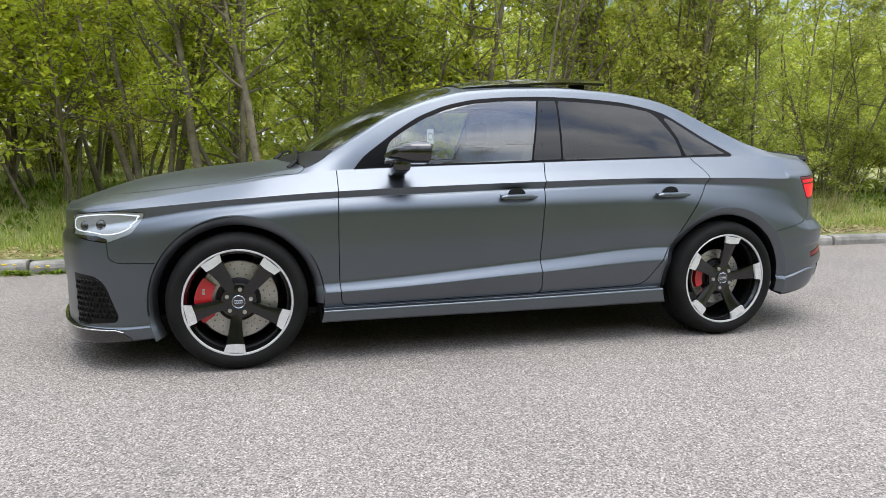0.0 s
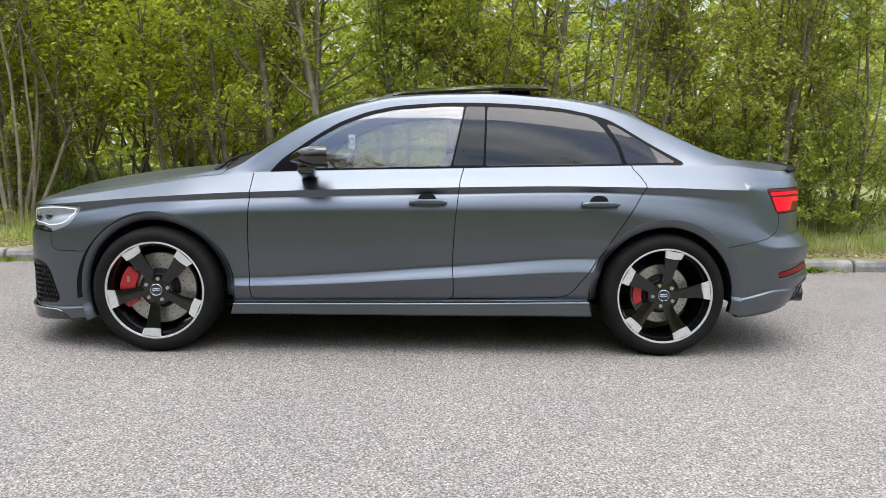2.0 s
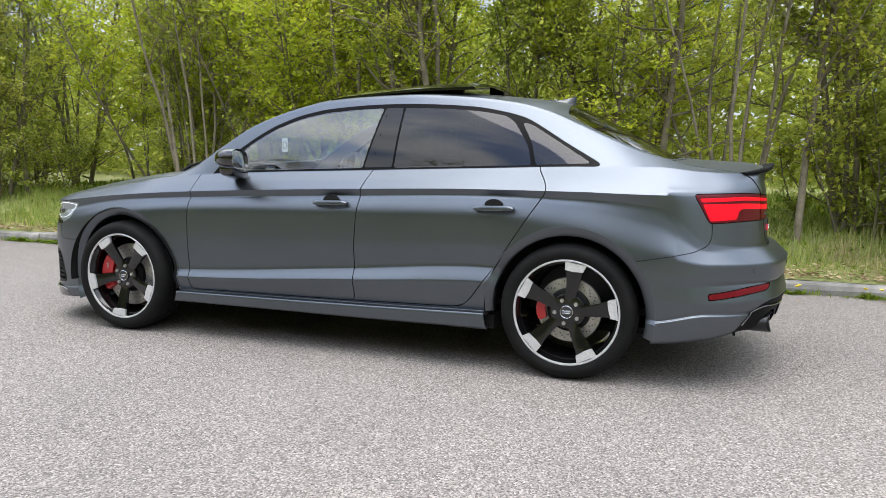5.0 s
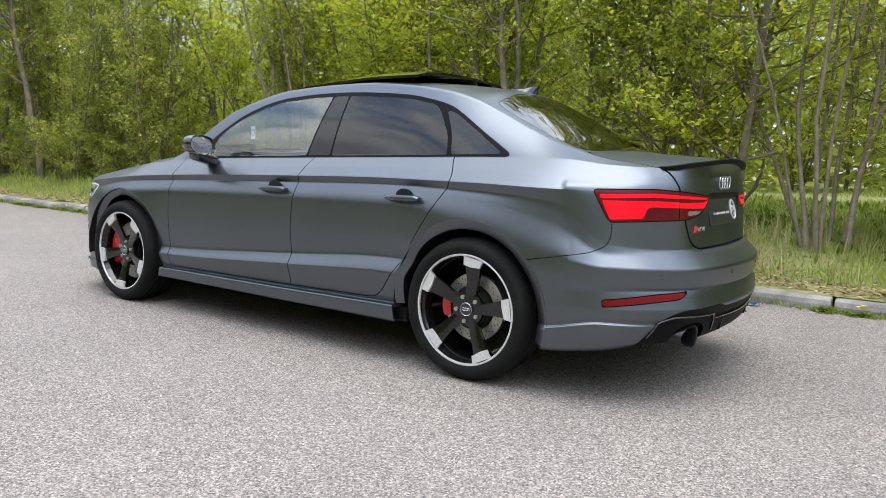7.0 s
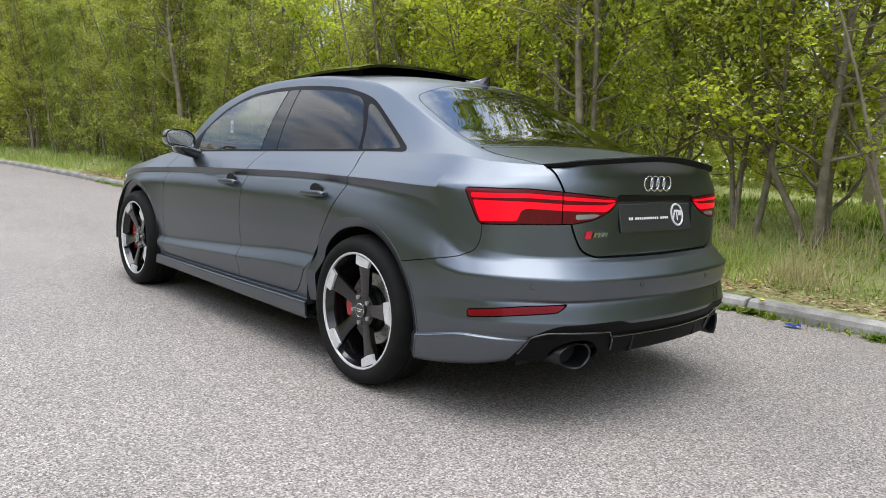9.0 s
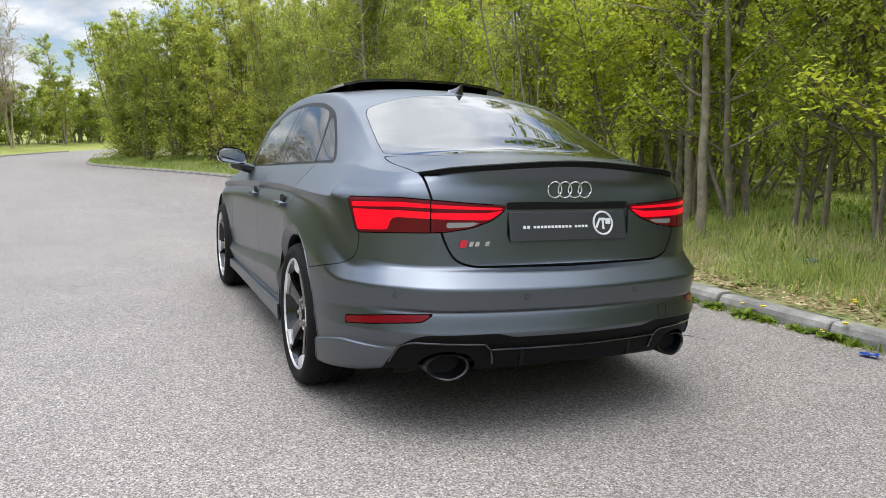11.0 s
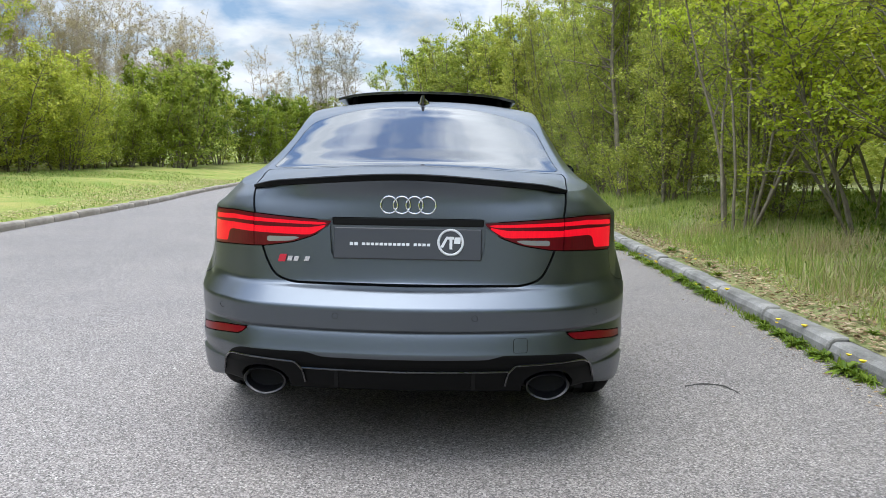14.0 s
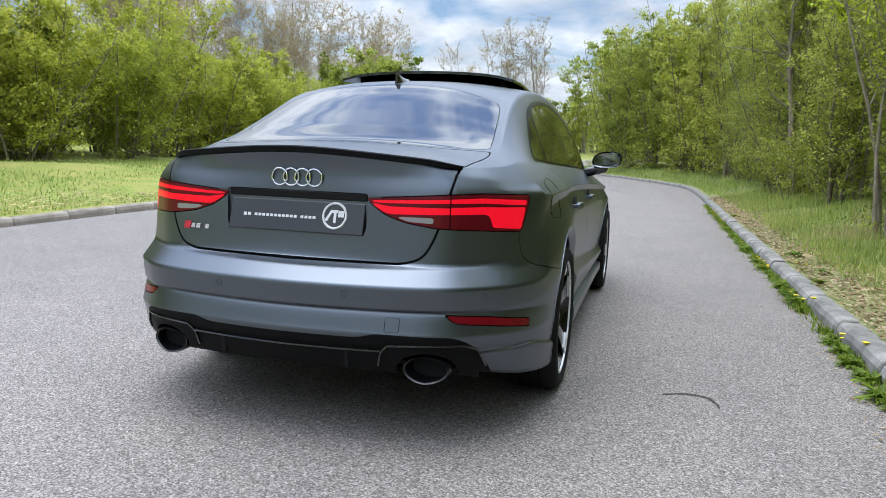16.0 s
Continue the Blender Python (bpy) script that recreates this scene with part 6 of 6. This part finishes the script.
y_l = -0.205
for letters, h in ((2, 0.0055), (11, 0.0046), (4, 0.0046)):
    for _ in range(letters):
        bm = bmesh.new()
        w_l = 0.0122 if letters == 2 else 0.0114
        bm.faces.new([bm.verts.new(on_plate(y, z)) for y, z in ((y_l, 0.787 - h), (y_l + w_l, 0.787 - h), (y_l + w_l, 0.787 + h), (y_l, 0.787 + h))])
        part("lettering_bar", finish(bm, False), M_WHITE, plate)
        y_l += w_l + 0.0042
    y_l += 0.011
bm = bmesh.new()
pipe(bm, [on_plate(0.152 + 0.043 * math.cos(a), 0.797 + 0.043 * math.sin(a)) for a in np.linspace(0, 2 * math.pi, 40)[:-1]], 0.0045, 6, True)
part("ring_emblem", finish(bm), M_WHITE, plate)
bm = bmesh.new()
for c in (((-0.038, -0.018), (-0.026, -0.018), (-0.006, 0.020), (-0.016, 0.020)), ((-0.010, 0.010), (0.012, 0.010), (0.012, 0.020), (-0.010, 0.020)), ((-0.004, -0.024), (0.006, -0.024), (0.006, 0.012), (-0.004, 0.012)), ((0.012, -0.004), (0.034, -0.004), (0.036, 0.018), (0.014, 0.018))):
    bm.faces.new([bm.verts.new(on_plate(0.152 + y, 0.797 + z)) for y, z in c])
part("emblem_shape", finish(bm, False), M_WHITE, plate)

for k in range(4):
    bm = bmesh.new()
    cy = -0.0675 + 0.045 * k
    pipe(bm, [(tail_x(abs(cy), 0.926) + 0.006, cy + 0.030 * math.cos(a), 0.926 + 0.030 * math.sin(a)) for a in np.linspace(0, 2 * math.pi, 40)[:-1]], 0.0034, 8, True)
    part("badge_ring", finish(bm), M_CHROME, boot, "chrome ring")
bm = bmesh.new()
for y0, y1, sl in ((-0.462, -0.437, 0.008),):
    x = tail_x(0.45, 0.731) + 0.004
    prism(bm, [(y0, 0.718), (y1, 0.718), (y1 + sl, 0.744), (y0 + sl, 0.744)], x - 0.004, x + 0.004, lambda a, b, y: (y, a, b))
badge = part("model_badge", finish(bm, False), M_RED, boot, "slanted red bar of the model badge")
for y0, y1 in ((-0.428, -0.412), (-0.405, -0.389), (-0.366, -0.350)):
    bm = bmesh.new()
    x = tail_x(abs(y0 + y1) / 2, 0.731) + 0.004
    prism(bm, [(y0, 0.722), (y1, 0.722), (y1 + 0.005, 0.739), (y0 + 0.005, 0.739)], x - 0.004, x + 0.004, lambda a, b, y: (y, a, b))
    part("badge_bar", finish(bm, False), M_CHROME, badge, "silver badge bar")

# exhausts, diffuser surrounds and fins, sensors, towing cover
for sd in (-1, 1):
    bm = bmesh.new()
    prof = [(0.092, -0.16), (0.096, 0.0), (0.093, 0.004), (0.084, 0.0), (0.080, -0.05), (0.074, -0.15)]
    rings = []
    for k in range(48):
        a = 2 * math.pi * k / 48
        rings.append([bm.verts.new((2.220 + o - 0.03 * abs(math.cos(a)) * (1 if math.cos(a) * sd > 0 else 0.2), sd * 0.508 + r * 0.84 * math.cos(a), 0.290 + r * 0.50 * math.sin(a))) for r, o in prof])
    for k in range(48):
        a, b = rings[k], rings[(k + 1) % 48]
        for i in range(len(prof) - 1):
            bm.faces.new((a[i], b[i], b[i + 1], a[i + 1]))
    ex = part("exhaust_pipe", finish(bm, True, 40), M_PIPE, car, "oval black exhaust tailpipe")
    # black disc closes the pipe and stands in for its unlit depth
    bm = bmesh.new()
    bm.faces.new([bm.verts.new((2.150, sd * 0.508 + 0.074 * math.cos(a), 0.290 + 0.043 * math.sin(a))) for a in np.linspace(0, 2 * math.pi, 25)[:-1]])
    part("pipe_inside", bm, M_VOID, ex)
    bm = bmesh.new()
    pts = [(0.352, 0.300), (0.362, 0.345), (0.385, 0.372), (0.41, 0.378), (0.60, 0.382), (0.645, 0.374), (0.672, 0.35), (0.690, 0.295)]
    fine_pts = smooth_line(pts, 0.012)
    pipe(bm, [(tail_x(a, b) + 0.004, sd * a, b) for a, b in fine_pts], 0.0045, 8)
    part("exhaust_surround", finish(bm), M_GLOSS, diffuser)
bm = bmesh.new()
pipe(bm, [(tail_x(abs(y), 0.356) + 0.004, y, 0.355) for y in np.linspace(-0.362, 0.362, 31)], 0.0045, 8)
part("diffuser_blade", finish(bm), M_GLOSS, diffuser)
for y in (-0.24, -0.085, 0.085, 0.24):
    bm = bmesh.new()
    prism(bm, [(2.06, 0.36), (2.278, 0.36), (2.262, 0.285), (2.20, 0.265), (2.06, 0.26)], y - 0.007, y + 0.007)
    part("diffuser_fin", finish(bm, False), M_DARK, diffuser)
bm = bmesh.new()
box(bm, 1.95, 2.06, -0.62, 0.62, 0.270, 0.285)
part("diffuser_floor", finish(bm, False), M_VOID, diffuser)
bm = bmesh.new()
box(bm, 2.05, 2.06, -0.66, 0.66, 0.24, 0.46)
part("diffuser_back", finish(bm, False), M_VOID, diffuser)
for y in (-0.68, -0.24, 0.24, 0.68):
    bm = bmesh.new()
    z = 0.548
    x = tail_x(abs(y), z)
    lean = math.atan2(abs(y) - 0.4, 0.6) if abs(y) > 0.5 else 0.12
    n_ = Vector((math.cos(lean), math.copysign(math.sin(lean), y), 0))
    t_ = Vector((-n_.y, n_.x, 0))
    c_ = Vector((x, y, z))
    pipe(bm, [c_ + n_ * 0.0015 + t_ * 0.0105 * math.cos(a) + Vector((0, 0, 0.0105 * math.sin(a))) for a in np.linspace(0, 2 * math.pi, 20)[:-1]], 0.0007, 4, True)
    part("parking_sensor", finish(bm), M_DARK, bumper)
bm = bmesh.new()
pipe(bm, [(tail_x(0.402 + a, 0.449 + b) + 0.0008, 0.402 + a, 0.449 + b) for a, b in rounded([(-0.024, -0.024), (0.024, -0.024), (0.024, 0.024), (-0.024, 0.024)], 0.008)], 0.001, 4, True)
part("towing_eye_cover", finish(bm), M_DARK, bumper)
bm = bmesh.new()
pipe(bm, [(x, flank_y(x, z) + 0.0006, z) for x, z in rounded([(1.47, 0.775), (1.655, 0.79), (1.665, 0.925), (1.50, 0.945)], 0.05)], 0.0012, 4, True)
part("fuel_flap_seam", finish(bm), M_DARK, car)

# headlamp insides and intake mesh
for sd, lens, grille in zip((-1, 1), heads, intakes):
    def on_lamp(u, z, out):
        c = int(np.argmin(np.abs(su - u)))
        k = int(round(np.interp(z, lower[:, c, 2], np.arange(NR_LOW))))
        q = lower[k, c] + gn[k, c] * out
        return (q[0], sd * q[1], z)

    for x, z in ((-1.93, 0.680), (-2.01, 0.672)):
        bm = bmesh.new()
        bmesh.ops.create_uvsphere(bm, u_segments=16, v_segments=10, radius=0.029, matrix=Matrix.Translation(on_lamp(ux(x), z, -0.022)))
        part("projector", finish(bm), M_GLOSS, lens, "dark projector lens")
    bm = bmesh.new()
    ring = smooth_line([(ux(-1.745), .724), (ux(-1.85), .731), (ux(-1.97), .724), (ux(-2.048), .706), (ux(-2.052), .660), (ux(-1.95), .648), (ux(-1.88), .640), (ux(-1.80), .660), (ux(-1.745), .724)], 0.012)
    pipe(bm, [on_lamp(u, z, -0.003) for u, z in ring], 0.0026, 6)
    part("daytime_light", finish(bm), M_DRL, lens, "white daytime light outline")
    bm = bmesh.new()
    for a in range(9):
        for b in range(8):
            u = ux(-2.04) + 0.026 * a + (0.013 if b % 2 else 0)
            z = 0.235 + 0.026 * b
            if signed(intake_poly, np.array([u]), np.array([z]))[0] > -0.012:
                continue
            ps = []
            for q in range(6):
                ua, za = u + 0.0145 * math.cos(q * math.pi / 3 + math.pi / 6), z + 0.0145 * math.sin(q * math.pi / 3 + math.pi / 6)
                c = int(np.argmin(np.abs(su - ua)))
                off = np.interp(za, lower[:, c, 2], np.arange(NR_LOW))
                pt = lower[int(off), c] + gn[int(off), c] * 0.003
                ps.append((pt[0], sd * pt[1], za))
            pipe(bm, ps, 0.0035, 4, True)
    part("honeycomb_mesh", finish(bm), M_DARK, grille)

# cabin
bm = bmesh.new()
box(bm, -0.95, 1.75, -0.68, 0.68, 0.30, 0.34)
part("cabin_floor", finish(bm, False), M_VOID, car)
bm = bmesh.new()
box(bm, -0.98, -0.60, -0.66, 0.66, 0.60, 0.955, 0.05)
part("dashboard", finish(bm), M_DARK, car)
bm = bmesh.new()
box(bm, 1.38, 1.80, -0.62, 0.62, 0.90, 0.985, 0.02)
part("parcel_shelf", finish(bm), M_DARK, car)
for x, ys, w in ((0.02, (-0.36, 0.36), 0.25), (0.95, (-0.36, 0.0, 0.36), 0.22)):
    for y in ys:
        seat = new("car_seat")
        seat.parent = car
        seat["label"] = "black leather car seat"
        bm = bmesh.new()
        box(bm, x - 0.42, x + 0.08, y - w, y + w, 0.42, 0.56, 0.05)
        part("seat_cushion", finish(bm), M_SEAT, seat)
        bm = bmesh.new()
        box(bm, x - 0.02, x + 0.12, y - w, y + w, 0.52, 1.06, 0.05)
        for v_ in bm.verts:
            v_.co.x += (v_.co.z - 0.52) * 0.36
        part("seat_back", finish(bm), M_SEAT, seat)
        bm = bmesh.new()
        box(bm, x + 0.18, x + 0.27, y - 0.12, y + 0.12, 1.07, 1.21 if x < 0.5 else 1.15, 0.03)
        part("headrest", finish(bm), M_SEAT, seat)
bm = bmesh.new()
pipe(bm, [(-0.47 + 0.06 * math.sin(a), 0.37 + 0.18 * math.cos(a), 0.90 + 0.17 * math.sin(a)) for a in np.linspace(0, 2 * math.pi, 33)[:-1]], 0.015, 8, True)
part("steering_wheel", finish(bm), M_DARK, car)


def deck_z(x, y):
    """Height of the upper body at a place in the plan."""
    up = grid[NR_LOW:].reshape(-1, 3)
    return float(up[np.argmin((up[:, 0] - x) ** 2 + (up[:, 1] - abs(y)) ** 2), 2])


# wipers on the scuttle, silver line on the splitter
for (xa, ya), (xb, yb) in (((-1.02, -0.60), (-0.985, -0.06)), ((-1.055, -0.02), (-0.965, 0.52))):
    bm = bmesh.new()
    line = [(xa + (xb - xa) * k / 10, ya + (yb - ya) * k / 10) for k in range(11)]
    pipe(bm, [(x, y, deck_z(x, y) + 0.022) for x, y in line], 0.008, 6)
    pipe(bm, [(x + 0.01, y, deck_z(x, y) + 0.008) for x, y in line], 0.004, 4)
    pipe(bm, [(xa, ya, deck_z(xa, ya) + 0.02), (xa - 0.04, ya - 0.03, deck_z(xa - 0.04, ya - 0.03))], 0.011, 6)
    part("wiper", finish(bm), M_DARK, car, "black windscreen wiper")
for sd in (-1, 1):
    bm = bmesh.new()
    cols = [c for c in range(N_COL) if -2.12 < pos_u[c][0] < -1.80][::3]
    pts = []
    for c in cols:
        k = int(np.argmin(np.abs(lower[:, c, 2] - 0.196)))
        q = lower[k, c] + gn[k, c] * 0.003
        pts.append((q[0], sd * q[1], q[2]))
    pipe(bm, pts, 0.0028, 6)
    part("splitter_line", finish(bm), M_DISC, car, "thin silver line on the splitter")
bm = bmesh.new()
prism(bm, [(-0.355, 1.06), (-0.32, 1.06), (-0.32, 1.135), (-0.355, 1.135)], -0.635, -0.634)
card = part("window_card", finish(bm, False), M_WHITE, car, "small white card behind the side window")
bm = bmesh.new()
pipe(bm, [(-0.3375 + 0.012 * math.cos(a), -0.6356, 1.0975 + 0.018 * math.sin(a)) for a in np.linspace(0, 2 * math.pi, 24)[:-1]], 0.0018, 4, True)
part("card_mark", finish(bm), M_DARK, card)
